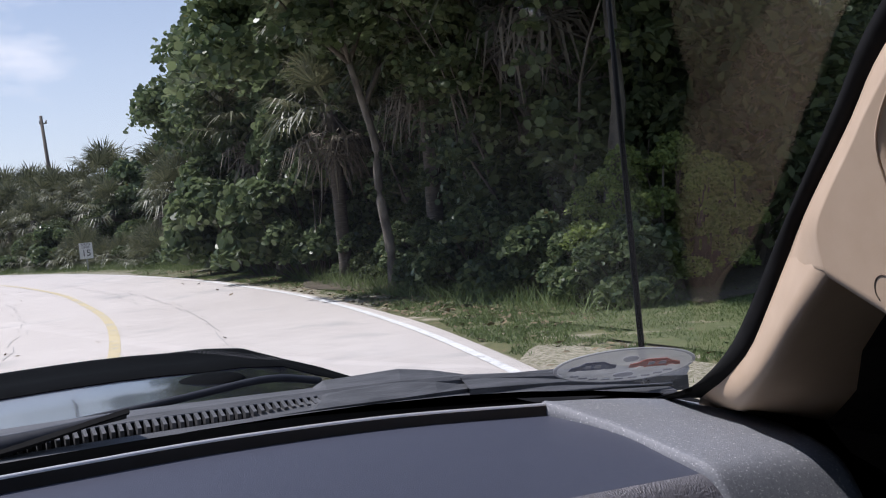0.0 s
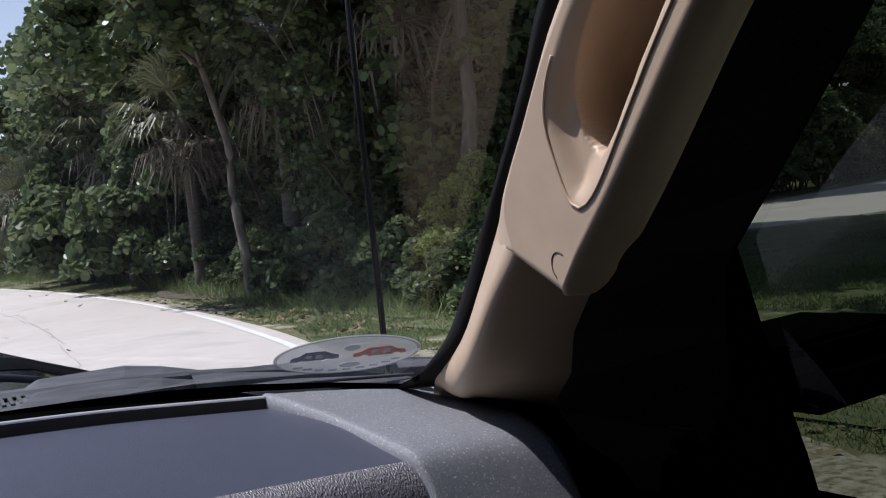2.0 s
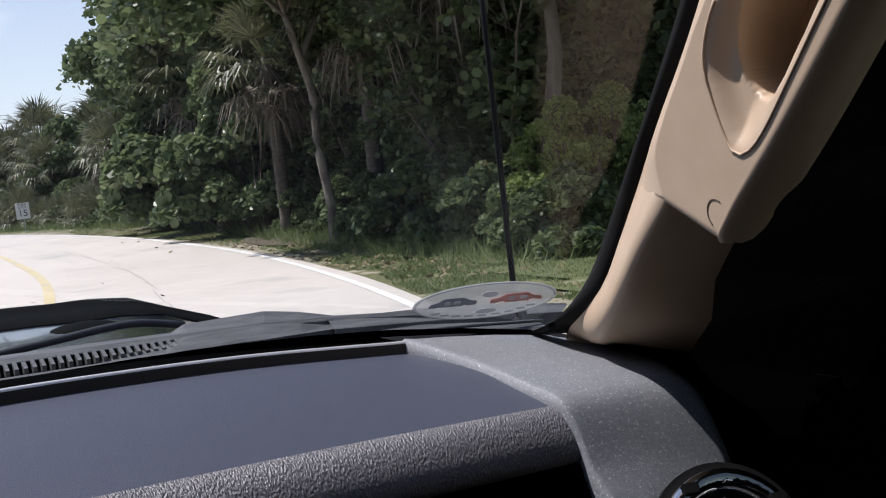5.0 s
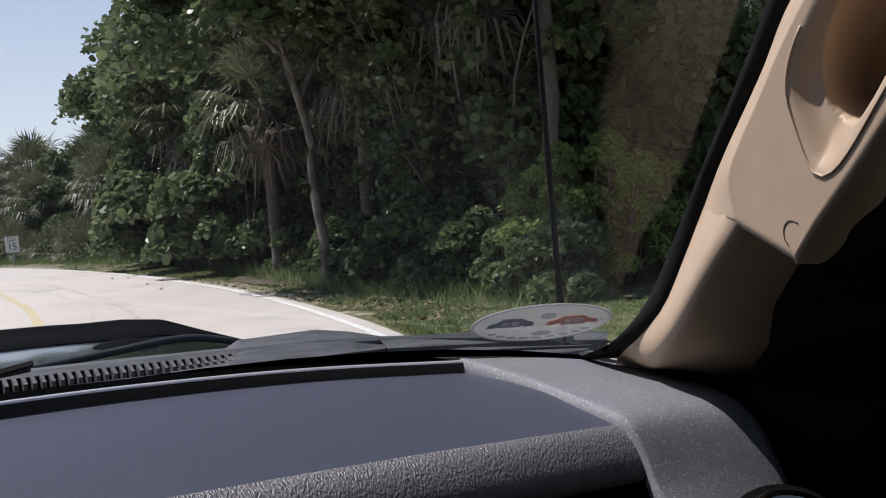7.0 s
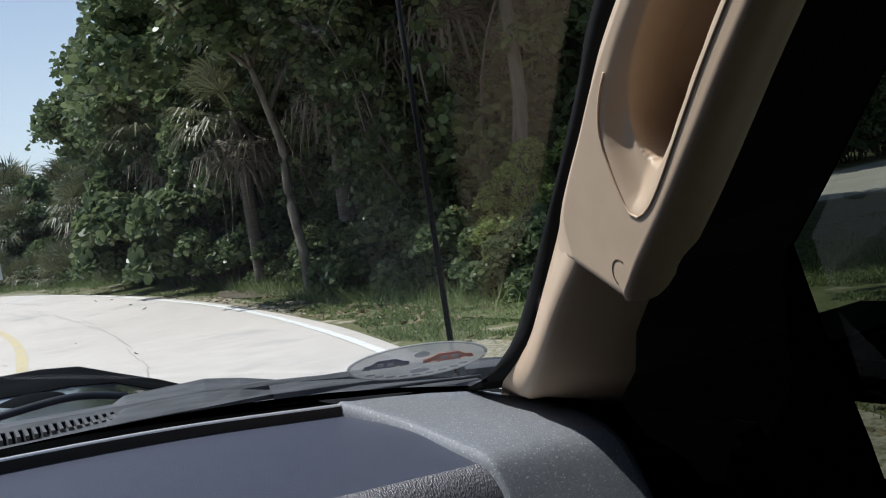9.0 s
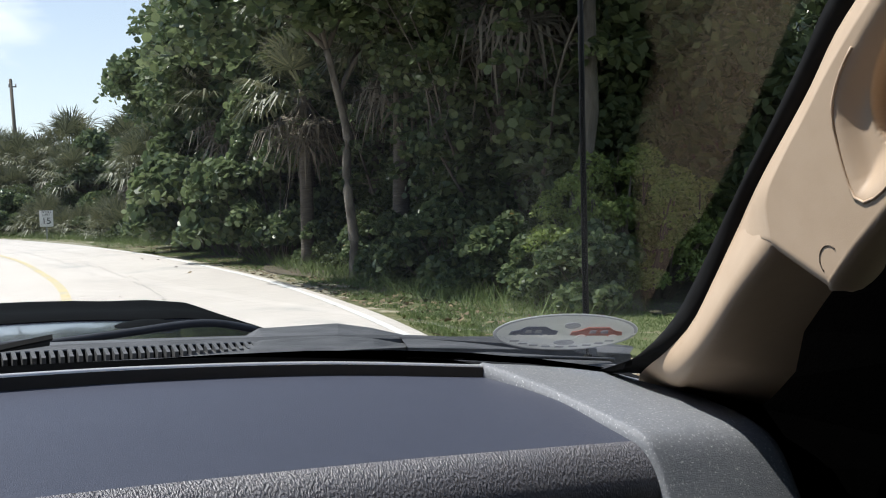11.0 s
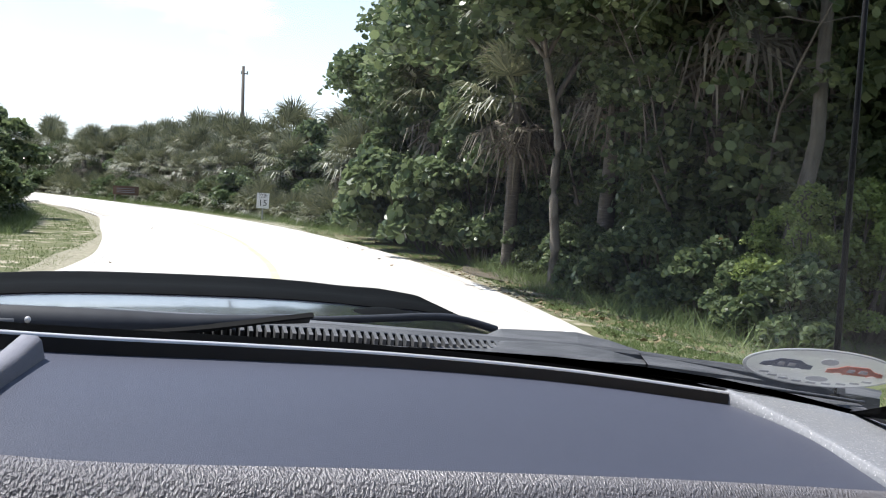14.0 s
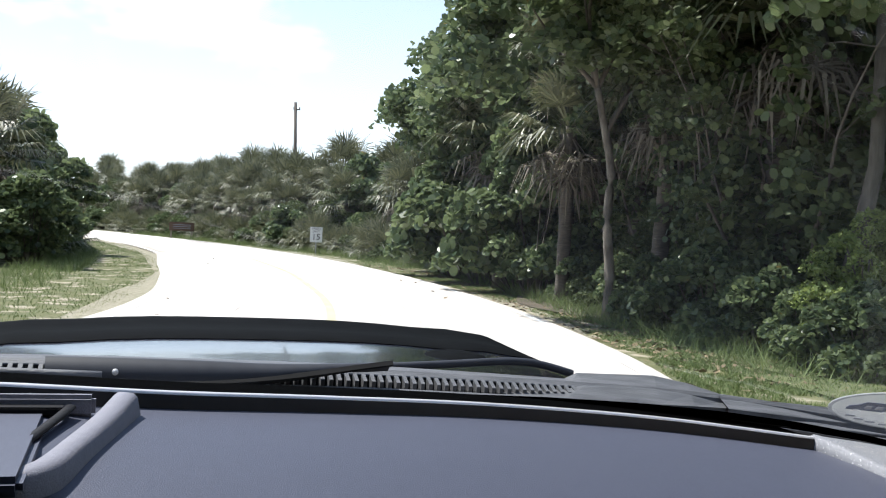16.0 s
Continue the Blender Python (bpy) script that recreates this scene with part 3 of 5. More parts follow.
def leaning_tree(name, label, seed):
    """A tree whose pale trunk rises bare, bends and forks below its crown."""
    rnd = np.random.RandomState(seed)
    root = thing(name, label, "tree", group="roadside trees")
    line = [(0, 0, -0.15), (0.03, 0, 0.8), (-0.05, 0.05, 1.8), (-0.02, 0.05, 2.7), (-0.16, 0.1, 3.4), (-0.42, 0.1, 4.2)]
    part("trunk", tube(smooth_line(line, 20), list(np.linspace(0.105, 0.06, 20)), 10), M["pale_bark"], root, "pale bare bent trunk", smooth=True)
    lumps = []
    for k, (x, y, z) in enumerate(((-1.9, 0.3, 5.4), (-0.9, 0.6, 6.6), (0.9, -0.2, 6.9), (1.9, 0.6, 6.0), (0.2, 1.4, 7.2), (-1.6, -1.0, 6.3), (1.2, -1.3, 4.9))):
        fork = Vector(line[4 + (k in (0, 1, 2, 5))])
        end = Vector((x, y, z))
        mid = fork.lerp(end, 0.45) + Vector((rnd.uniform(-0.3, 0.3), rnd.uniform(-0.3, 0.3), 0.25))
        part("limb", tube(smooth_line([fork, mid, end], 8), list(np.linspace(0.05, 0.014, 8)), 7), M["bark"], root, smooth=True)
        for j in range(6):
            o = rnd.randn(3) * 0.75
            lumps.append((x + o[0], y + o[1], z + 0.2 + o[2] * 0.8, rnd.uniform(0.5, 1.0)))
    v, f = leaves(clump_points(rnd, lumps, 15000, 0.7), 0.085, rnd, sides=6)
    put("crown", mesh_from("crown", v, f, M["grape"], smooth=False), root)
    return root


KINDS = {}


def plant(kind, x, y, size=1.0, turn=0.0, flat=1.0):
    """A plant of a kind; the first one is moved into place, the others are copies."""
    src, used = KINDS[kind]
    m = Matrix.Translation((x, y, -0.06)) @ Matrix.Rotation(turn, 4, "Z")
    if used:
        ob = copy_thing(src, m)
    else:
        ob = src
        ob.matrix_basis = m
        KINDS[kind][1] = True
    ob.scale = (size, size, size * flat)
    return ob


def kind(key, root):
    KINDS[key] = [root, False]


kind("oak", shrub_kind("shrub", "dense dark-green small-leaved roadside shrub", 11, 1.9, 2.6, 9000, 0.062, "leaf"))
kind("myrtle", shrub_kind("shrub", "dense olive-green rounded roadside shrub", 12, 1.8, 2.5, 9000, 0.058, "leaf_lime"))
kind("mixed", shrub_kind("shrub", "tall uneven dark-green thicket shrub", 13, 2.1, 3.1, 9500, 0.068, "leaf"))
kind("grape", shrub_kind("sea_grape", "sea grape bush with round glossy leaves", 14, 1.6, 2.2, 5500, 0.075, "grape", 7))
kind("grape2", shrub_kind("sea_grape", "tall sea grape bush with round leaves", 15, 2.0, 3.4, 7000, 0.078, "grape", 7))
kind("scrub", shrub_kind("shrub", "low dark roadside undergrowth shrub", 16, 1.2, 1.1, 2600, 0.07, "leaf"))
kind("saw", palm_kind("palmetto", "low saw palmetto clump with fan fronds", 21, 0.25, 0.95, 26, 12, "palmetto"))
kind("saw2", palm_kind("palmetto", "saw palmetto clump with some dry brown fronds", 22, 0.45, 1.1, 24, 20, "palmetto"))
kind("sabal", palm_kind("cabbage_palm", "cabbage palm with fan fronds and dry skirt", 23, 4.0, 1.15, 40, 34))
kind("sabal2", palm_kind("cabbage_palm", "tall cabbage palm with round fan crown", 24, 5.4, 1.0, 44, 20))
kind("sabal3", palm_kind("cabbage_palm", "short cabbage palm with shaggy dry skirt", 25, 2.6, 1.05, 38, 30))
kind("big", tree_kind("tree", "broad sea grape tree with leaning grey trunk", 31, 7.5, 3.4, 22000, 0.085, "grape", 6))
kind("tall", tree_kind("tree", "high-crowned roadside tree with bare grey trunk", 33, 9.0, 3.2, 20000, 0.085, "grape", 6, 0.52))
kind("leaner", leaning_tree("tree", "tree with pale bent trunk under a dark canopy", 34))
kind("young", sapling("tree", "slender roadside sapling with thin bare branches", 51, "grape"))
kind("young2", sapling("tree", "slender dark sapling with loose leaves", 52, "leaf"))
kind("lime", shrub_kind("shrub", "bright yellow-green feathery roadside bush", 17, 1.15, 2.3, 11000, 0.04, "leaf_bright", lumpy=46))
kind("big2", tree_kind("tree", "tall dense dark-green roadside tree", 32, 8.2, 3.6, 22000, 0.085, "leaf", 4))

rnd = np.random.RandomState(7)


def row(line, s0, s1, step, off, jitter, kinds, lo, hi, flat=(0.9, 1.1), clear=4.9):
    """Plants along a line of the plan between two stations, at some distance to its right."""
    s = s0
    while s < s1:
        k = kinds[rnd.randint(len(kinds))]
        x, y = spot(s, off + rnd.uniform(-jitter, jitter), line)
        if away(x, y, "road") > clear and away(x, y, "side") > 5.4 and away(x, y, "track") > 4.6:
            plant(k, x, y, rnd.uniform(lo, hi), rnd.uniform(0, 6.28), rnd.uniform(*flat))
        s += step * rnd.uniform(0.8, 1.2)


# tall wood close to the outer verge: leafy face, some trunks, low growth at the foot
row("edge", 1, 27, 1.2, 0.3, 0.3, ["scrub", "saw", "scrub", "grape"], 0.45, 0.8)
row("edge", 2.5, 13, 2.0, 1.9, 0.4, ["mixed", "oak", "grape", "saw2"], 0.65, 0.9, (1.0, 1.2))
row("edge", 13, 27, 2.2, 1.5, 0.3, ["grape2", "mixed", "grape2", "oak", "saw2"], 0.9, 1.35, (1.0, 1.25))
row("edge", 3, 27, 1.4, 3.8, 0.5, ["mixed", "grape2", "oak", "mixed"], 1.3, 1.7, (1.0, 1.2))
row("edge", 6, 29, 1.4, 6.2, 0.6, ["mixed", "oak", "mixed", "grape2"], 1.7, 2.1)
row("edge", 9, 30, 1.9, 8.2, 0.5, ["mixed", "oak"], 1.6, 2.0)
row("edge", 5, 25, 2.7, 2.8, 0.5, ["big", "big2", "big", "tall"], 1.0, 1.25, (0.95, 1.1))
row("edge", 5, 25, 2.6, 5.0, 0.5, ["big2", "big", "tall"], 1.2, 1.4, (0.95, 1.1))
row("edge", 2, 21, 4.6, 1.2, 0.3, ["tall"], 1.0, 1.15, (0.95, 1.05))
row("edge", 9, 26, 4.6, 1.0, 0.3, ["sabal", "sabal3", "sabal"], 1.0, 1.25)
row("edge", 5, 26, 4.8, 3.4, 0.4, ["sabal2", "sabal"], 1.25, 1.45)
plant("sabal", 8.6, 21.6, 0.96, 2.9)
plant("sabal", 9.0, 14.4, 1.3, 4.1)
row("edge", 4, 15, 1.7, 2.7, 0.3, ["mixed", "oak", "mixed"], 0.95, 1.2, (1.0, 1.2))
row("edge", 3.5, 24, 1.9, 1.3, 0.4, ["young", "young2"], 0.85, 1.15, (0.95, 1.1))
for x, y, size in ((9.0, 25.2, 1.25), (9.2, 28.6, 1.5), (9.7, 30.8, 1.35), (8.7, 23.4, 0.95)):
    plant("grape2", x, y, size, x * 7, 1.2)
plant("leaner", 7.9, 17.6, 1.0, 0.4)
plant("sabal", 8.9, 26.8, 1.06, 1.2)
plant("sabal2", 9.5, 23.4, 1.1, 2.1)
plant("big", 10.0, 31.2, 1.0, 0.6, 1.12)
plant("big", 10.4, 28.0, 1.1, 2.6, 1.1)
plant("big2", 11.6, 33.6, 0.95, 1.9)
plant("grape2", 9.6, 33.0, 1.35, 0.3, 1.2)
plant("grape2", 9.9, 35.4, 1.15, 1.3, 1.2)
for x, y, size in ((8.7, 11.5, 0.95), (9.4, 11.0, 1.0)):
    plant("lime", x, y, size, x * 5, 1.05)
# palmetto thicket along the outer verge, past the wood
row("edge", 27, 135, 1.5, 0.3, 0.5, ["saw", "saw2", "grape", "saw2", "scrub"], 0.8, 1.15)
row("edge", 28, 135, 1.5, 2.0, 0.5, ["saw2", "sabal3", "saw2", "oak", "sabal3", "saw2"], 0.95, 1.25)
row("edge", 28, 135, 1.8, 4.0, 0.7, ["sabal3", "mixed", "saw2", "sabal3", "sabal3", "grape2"], 1.2, 1.5)
row("edge", 27, 56, 2.0, 6.0, 0.9, ["mixed", "sabal3", "mixed", "sabal3", "grape2"], 1.6, 1.95)
row("edge", 56, 135, 2.2, 6.5, 0.9, ["mixed", "sabal3", "mixed", "sabal3", "oak"], 1.45, 1.75)
row("edge", 27, 120, 3.4, 9.5, 1.2, ["mixed", "sabal3", "mixed"], 1.75, 2.0)
# inner verge
row("road", 30, 150, 2.3, -7.4, 0.5, ["grape2", "saw2", "oak", "grape", "saw"], 0.85, 1.15)
row("road", 30, 150, 2.4, -9.6, 0.8, ["mixed", "sabal3", "grape2", "oak"], 1.15, 1.45)
row("road", -60, 30, 2.6, -10.0, 0.8, ["oak", "myrtle", "mixed", "saw2", "grape2"], 0.8, 1.2)
row("road", -60, 36, 3.0, -12.6, 1.0, ["mixed", "sabal3", "mixed", "oak"], 1.2, 1.6)
row("road", -60, 20, 6.5, -14.5, 1.0, ["sabal", "sabal2"], 1.0, 1.3)
plant("myrtle", -4.4, 36.8, 1.1, 0.7, 1.05)
plant("myrtle", -3.8, 38.8, 0.95, 2.9, 0.95)
plant("grape", -3.9, 35.4, 0.85, 1.7)
plant("grape2", -4.9, 41.5, 1.4, 0.7, 1.15)
plant("grape2", -5.4, 38.0, 1.45, 2.2, 1.15)
# grass clearing with the side road and dark trees behind it
row("side", 0, 80, 2.4, 7.0, 0.8, ["mixed", "oak", "grape2", "mixed"], 1.2, 1.7)
row("side", 0, 80, 3.0, 10.0, 1.2, ["big2", "mixed", "tall", "sabal2"], 0.9, 1.25)
row("road", -60, -8, 3.0, 18.0, 1.5, ["mixed", "oak", "sabal3", "myrtle"], 0.9, 1.3)
row("track", 8, 60, 2.6, 6.2, 0.6, ["saw2", "oak", "myrtle", "saw", "sabal3"], 0.8, 1.2)
row("track", 8, 60, 2.6, -6.4, 0.6, ["grape2", "sabal", "mixed", "oak"], 1.0, 1.4)
for k in range(60):
    a, d = rnd.uniform(-1.5, 1.5), rnd.uniform(110, 190)
    x, y = math.sin(a) * d, math.cos(a) * d
    if away(x, y, "road") > 13 and away(x, y, "side") > 9:
        plant(["mixed", "oak", "sabal3", "mixed"][k % 4], x, y, rnd.uniform(0.7, 1.0), rnd.uniform(0, 6.28))


def blades(p, rnd, lo, hi):
    """Verts of one narrow grass blade at each place."""
    n = len(p)
    a, h, w = rnd.uniform(0, 6.28, n), rnd.uniform(lo, hi, n), rnd.uniform(0.004, 0.010, n)
    base = np.column_stack([p, np.full(n, -0.03)])
    d = np.column_stack([np.cos(a) * w, np.sin(a) * w, np.zeros(n)])
    tip = base + np.column_stack([rnd.randn(n) * h * 0.7, rnd.randn(n) * h * 0.7, h])
    return np.stack([base - d, base + d, tip], 1).reshape(-1, 3)


def along(line, rnd, n, s0, s1, lo, hi):
    """Random places between two offsets to the right of a line."""
    mid, way, run = LINES[line]
    s = rnd.uniform(s0, s1, n) + (S0 if line == "road" else 0)
    off = rnd.uniform(lo, hi, n)[:, None]
    return np.stack([np.interp(s, run, mid[:, k]) + off[:, 0] * np.interp(s, run, way[:, k]) for k in (0, 1)], 1)


def build_grass():
    """Thin grass and low weeds along both verges and in the clearing."""
    rnd = np.random.RandomState(5)
    low = np.vstack([along("road", rnd, 120000, 2, 34, 3.7, 7.6), along("road", rnd, 26000, 34, 90, 3.7, 6.2), along("road", rnd, 30000, 4, 60, -7.4, -3.75), np.column_stack([rnd.uniform(5, 12, 70000), rnd.uniform(0, 12, 70000)]), np.column_stack([rnd.uniform(6.5, 24, 50000), rnd.uniform(-2, 15, 50000)])])
    d = np.array([min(away(x, y, "road") - 0.25 * noise.noise((x, y, 1.0)), away(x, y, "side") - 0.4) for x, y in low])
    low = low[(d > 3.72) & (np.array([noise.noise((x * 0.45, y * 0.45, 3.0)) + 0.5 * noise.noise((x * 1.7, y * 1.7, 4.0)) for x, y in low]) > -0.16)]
    low = low[[on_apron(x, y) > 0.92 + 0.5 * rnd.rand() ** 2 or rnd.rand() < 0.04 for x, y in low]]
    high = np.vstack([along("edge", rnd, 9000, 0.5, 28, -0.9, 0.6), along("edge", rnd, 12000, 28, 80, -1.5, 0.4), along("road", rnd, 5000, 20, 60, -7.2, -5.6)])
    v = np.vstack([blades(low, rnd, 0.015, 0.07), blades(high, rnd, 0.10, 0.42)])
    ob = put("grass", mesh_from("grass", v, [(k, k + 1, k + 2) for k in range(0, len(v), 3)], M["grass"], smooth=False))
    tagged(ob, "thin green and straw roadside grass", "grass", kind="stuff")
    p = np.vstack([along("edge", rnd, 3200, 0.5, 27, -1.8, 3.0), along("road", rnd, 700, 4, 40, 3.6, 5.5), along("road", rnd, 40, 3, 40, -3.0, 3.2)])
    z = np.concatenate([np.full(3900, -0.005), np.full(40, 0.045)])
    v, f = leaves(np.column_stack([p, z]), 0.055, rnd, 0.2)
    tagged(put("leaf_litter", mesh_from("leaf_litter", v, f, M["litter"], smooth=False)), "fallen dry leaves along the verge", "leaf litter", kind="stuff")


build_grass()


# ---- poles, wires, signs and posts ----
def utility_pole(x, y, high, lean, gear):
    root = thing("utility_pole", "weathered grey wooden utility pole rising from the thicket", "utility pole", (x, y, 0), "poles along the road")
    top = (lean * high, 0, high)
    part("pole", tube([(0, 0, -0.2), (lean * high * 0.5, 0, high * 0.5), top], [0.15, 0.13, 0.1], 10), M["pole"], root, smooth=True)
    if gear:
        part("transformer", tube([(top[0] + 0.28, 0, high - 2.2), (top[0] + 0.28, 0, high - 1.4)], 0.2, 12), M["grey_metal"], root, "grey steel transformer can", smooth=True)
    part("bracket", box(0.5, 0.06, 0.08, (top[0] + 0.1, 0, high - 0.5)), M["pole"], root)
    for k in (-0.1, 0.3):
        part("insulator", tube([(top[0] + k, 0, high - 0.46), (top[0] + k, 0, high - 0.3)], 0.05, 8), M["grey_metal"], root, "small grey insulator", smooth=True)
    return root


utility_pole(9.6, 75, 9.9, -0.035, False)
utility_pole(1.6, 150, 8.8, 0.0, False)
utility_pole(-14, 185, 9.0, 0.0, False)
utility_pole(-16, -40, 10.5, -0.02, True)
utility_pole(-27, -78, 10.5, 0.0, False)


def wire(a, b, sag):
    pts = [Vector(a).lerp(Vector(b), u) - Vector((0, 0, sag * 4 * u * (1 - u))) for u in np.linspace(0, 1, 22)]
    tagged(part("power_line", tube(pts, 0.018, 5), M["black"], None, smooth=True), "thin black overhead power line between poles", "power line", group="power lines")


wire((-16.2, -40, 10.1), (-27, -78, 10.1), 0.9)
wire((-16.2, -40, 9.4), (-27, -78, 9.4), 1.1)


def text_part(name, words, size, at, turn, mat, parent):
    cu = bpy.data.curves.new(name, "FONT")
    cu.body, cu.size, cu.align_x, cu.align_y, cu.extrude = words, size, "CENTER", "CENTER", 0.001
    cu.materials.append(mat)
    ob = new(name, cu)
    ob.parent = parent
    ob.matrix_basis = Matrix.Translation(at) @ turn
    return ob


def speed_sign(x, y, face):
    root = thing("speed_limit_sign", "white speed limit 15 sign on a thin metal post in grass", "road sign", (x, y, 0))
    root.rotation_euler = (0, 0, face)
    part("post", box(0.06, 0.04, 1.4, (0, 0.03, 0.6), 0.006), M["grey_metal"], root, "galvanised steel post")
    plate = part("sign_plate", box(0.6, 0.012, 0.75, (0, 0, 0.92), 0.004), M["sign_white"], root, "white rectangular sheet")
    flat = Matrix.Rotation(radians(90), 4, "X")
    text_part("lettering", "SPEED", 0.15, (0, -0.009, 1.21), flat, M["sign_black"], plate)
    text_part("lettering", "LIMIT", 0.15, (0, -0.009, 1.08), flat, M["sign_black"], plate)
    text_part("lettering", "15", 0.42, (0, -0.009, 0.80), flat, M["sign_black"], plate)


speed_sign(7.7, 52, radians(-8))


def green_post(x, y):
    root = thing("gate_post", "weathered green-painted round wooden gate post in grass", "post", (x, y, 0))
    part("post", tube([(0, 0, -0.2), (0.01, 0, 0.7), (0.0, 0.01, 1.42)], [0.19, 0.185, 0.18], 16), M["teal"], root, smooth=True)
    for z, w in ((1.3, 0.1), (1.22, 0.09), (0.3, 0.05)):
        part("marking", box(w, 0.006, 0.018, (0.05, -0.186, z)), M["black"], root, "dark unreadable marking")
    for z in (1.18, 0.55):
        part("reflector", tube([(-0.03, -0.184, z), (-0.03, -0.196, z)], 0.035, 12), M["s_red"], root, "round red reflector")
    part("gate_bar", tube([(0.15, 0, 1.15), (4.6, 0.4, 1.15)], 0.035, 10), M["grey_metal"], root, "thin grey steel gate bar", smooth=True)


green_post(*spot(-26, 5.6))


def wooden_post(x, y, high):
    root = thing("fence_post", "short weathered grey square wooden post", "post", (x, y, 0), "posts along the verge")
    part("shaft", box(0.11, 0.11, high, (0, 0, high / 2 - 0.1), 0.012), M["wood"], root)
    part("cap", box(0.105, 0.105, 0.03, (0, 0, high - 0.09), 0.01), M["wood"], root)


for s, o in ((-24, 6.9), (-34, -5.2), (-29, -5.2), (-24, -5.2)):
    wooden_post(*spot(s, o), 0.95)


def park_sign(x, y):
    root = thing("park_sign", "low brown wooden information sign on two posts", "sign", (x, y, 0))
    for k in (-0.7, 0.7):
        part("post", box(0.1, 0.1, 1.1, (k, 0, 0.5), 0.01), M["wood"], root)
    b = part("board", box(1.7, 0.05, 0.6, (0, -0.08, 0.8), 0.01), M["brown"], root, "brown painted board")
    for z in (0.93, 0.8, 0.68):
        part("line_of_text", box(1.2, 0.004, 0.045, (0, -0.108, z)), M["s_grey"], b, "pale unreadable line")


park_sign(*spot(14, -5.2, "track"))
park_sign(1.9, 76)


# ---- the car ----
car = thing("car", "dark blue car with grey dashboard and beige pillar on a road", "car")

# dashboard: smooth pad, grained roll along its near edge, raised strip under the glass
S_LINE = [(-0.82, 0.50, 1.335), (-0.5, 0.53, 1.338), (-0.3, 0.55, 1.338), (-0.2, 0.573, 1.331), (-0.082, 0.61, 1.32), (0.046, 0.652, 1.31),
          (0.202, 0.698, 1.297), (0.386, 0.73, 1.279), (0.573, 0.741, 1.256), (0.66, 0.738, 1.246)]
B_LINE = [(-0.82, 0.37, 1.30), (-0.5, 0.375, 1.305), (-0.3, 0.388, 1.305), (-0.167, 0.405, 1.297), (-0.07, 0.418, 1.285), (0.1, 0.453, 1.269),
          (0.25, 0.482, 1.2545), (0.4, 0.508, 1.2395), (0.619, 0.541, 1.216), (0.66, 0.545, 1.211)]
s_line, b_line = smooth_line(S_LINE, 40), smooth_line(B_LINE, 40)
rows = [[s + (b - s) * u + np.array((0, 0, 0.006 * math.sin(math.pi * u))) for u in np.linspace(0, 1, 9)] for s, b in zip(s_line, b_line)]
dashboard = part("dashboard", loft(rows), M["pad"], car, "smooth dark grey dashboard pad", smooth=True)
PROFILE = [(0, 0), (-0.006, -0.0018), (-0.014, -0.007), (-0.022, -0.015), (-0.029, -0.025), (-0.034, -0.035), (-0.036, -0.044), (-0.033, -0.05), (-0.022, -0.054), (0.06, -0.056)]
part("padded_roll", loft([[(b[0], b[1] + p, b[2] + q) for p, q in PROFILE] for b in b_line]), M["roll"], dashboard, "grained grey vinyl roll", smooth=True)
t_line = [p for p in smooth_line(S_LINE, 160) if p[0] < 0.578]
part("windshield_strip", loft([[p + np.array(o) for o in ((0, -0.003, -0.003), (0, -0.0006, 0.0095), (0, 0.0, 0.0112))] for p in t_line]), M["strip"], dashboard, "black satin strip", smooth=True)
# thin pale strip paints in the highlight along the black strip's top edge
part("strip_highlight", loft([[p + np.array(o) for o in ((0, -0.0004, 0.0108), (0, 0.0002, 0.0124), (0, 0.0012, 0.0132), (0, 0.0034, 0.0135), (0, 0.0042, 0.0128))] for p in t_line]), M["bright"], dashboard, "pale metal strip for the edge highlight", smooth=True)
# near-black sheets paint in the shade of the glass gap and lower recess
part("strip_back", loft([[p + np.array(o) for o in ((0, 0.0042, 0.0126), (0, 0.03, 0.0118), (0, 0.066, 0.0112), (0, 0.075, -0.01))] for p in t_line]), M["cabin"], dashboard, "near-black sheet for the shaded gap at the glass", smooth=True)
part("lower_dash", loft([[(b[0], 0.53, b[2] - 0.062), (b[0], 0.535, 1.05), (b[0], 0.45, 0.95), (b[0], 0.5, 0.6)] for b in b_line], thick=0.01), M["cabin"], dashboard, "recess below the dashboard coloured near-black for shade")
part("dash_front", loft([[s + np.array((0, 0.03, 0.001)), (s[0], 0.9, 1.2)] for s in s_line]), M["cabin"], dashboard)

# speckled end piece that runs back from the glass and turns down
T_L = [(0.576, 0.747, 1.27), (0.592, 0.704, 1.261), (0.61, 0.64, 1.247), (0.617, 0.584, 1.236), (0.628, 0.533, 1.223), (0.631, 0.519, 1.209), (0.631, 0.505, 1.185), (0.629, 0.49, 1.159), (0.633, 0.466, 1.131), (0.64, 0.432, 1.079), (0.645, 0.411, 1.039)]
T_R = [(0.819, 0.757, 1.226), (0.828, 0.728, 1.221), (0.831, 0.666, 1.216), (0.818, 0.607, 1.214), (0.799, 0.551, 1.209), (0.796, 0.535, 1.203), (0.793, 0.515, 1.188), (0.789, 0.487, 1.147), (0.785, 0.46, 1.10), (0.78, 0.433, 1.05), (0.775, 0.408, 1.003)]
t_l, t_r = smooth_line(T_L, 36), smooth_line(T_R, 36)
rows = []
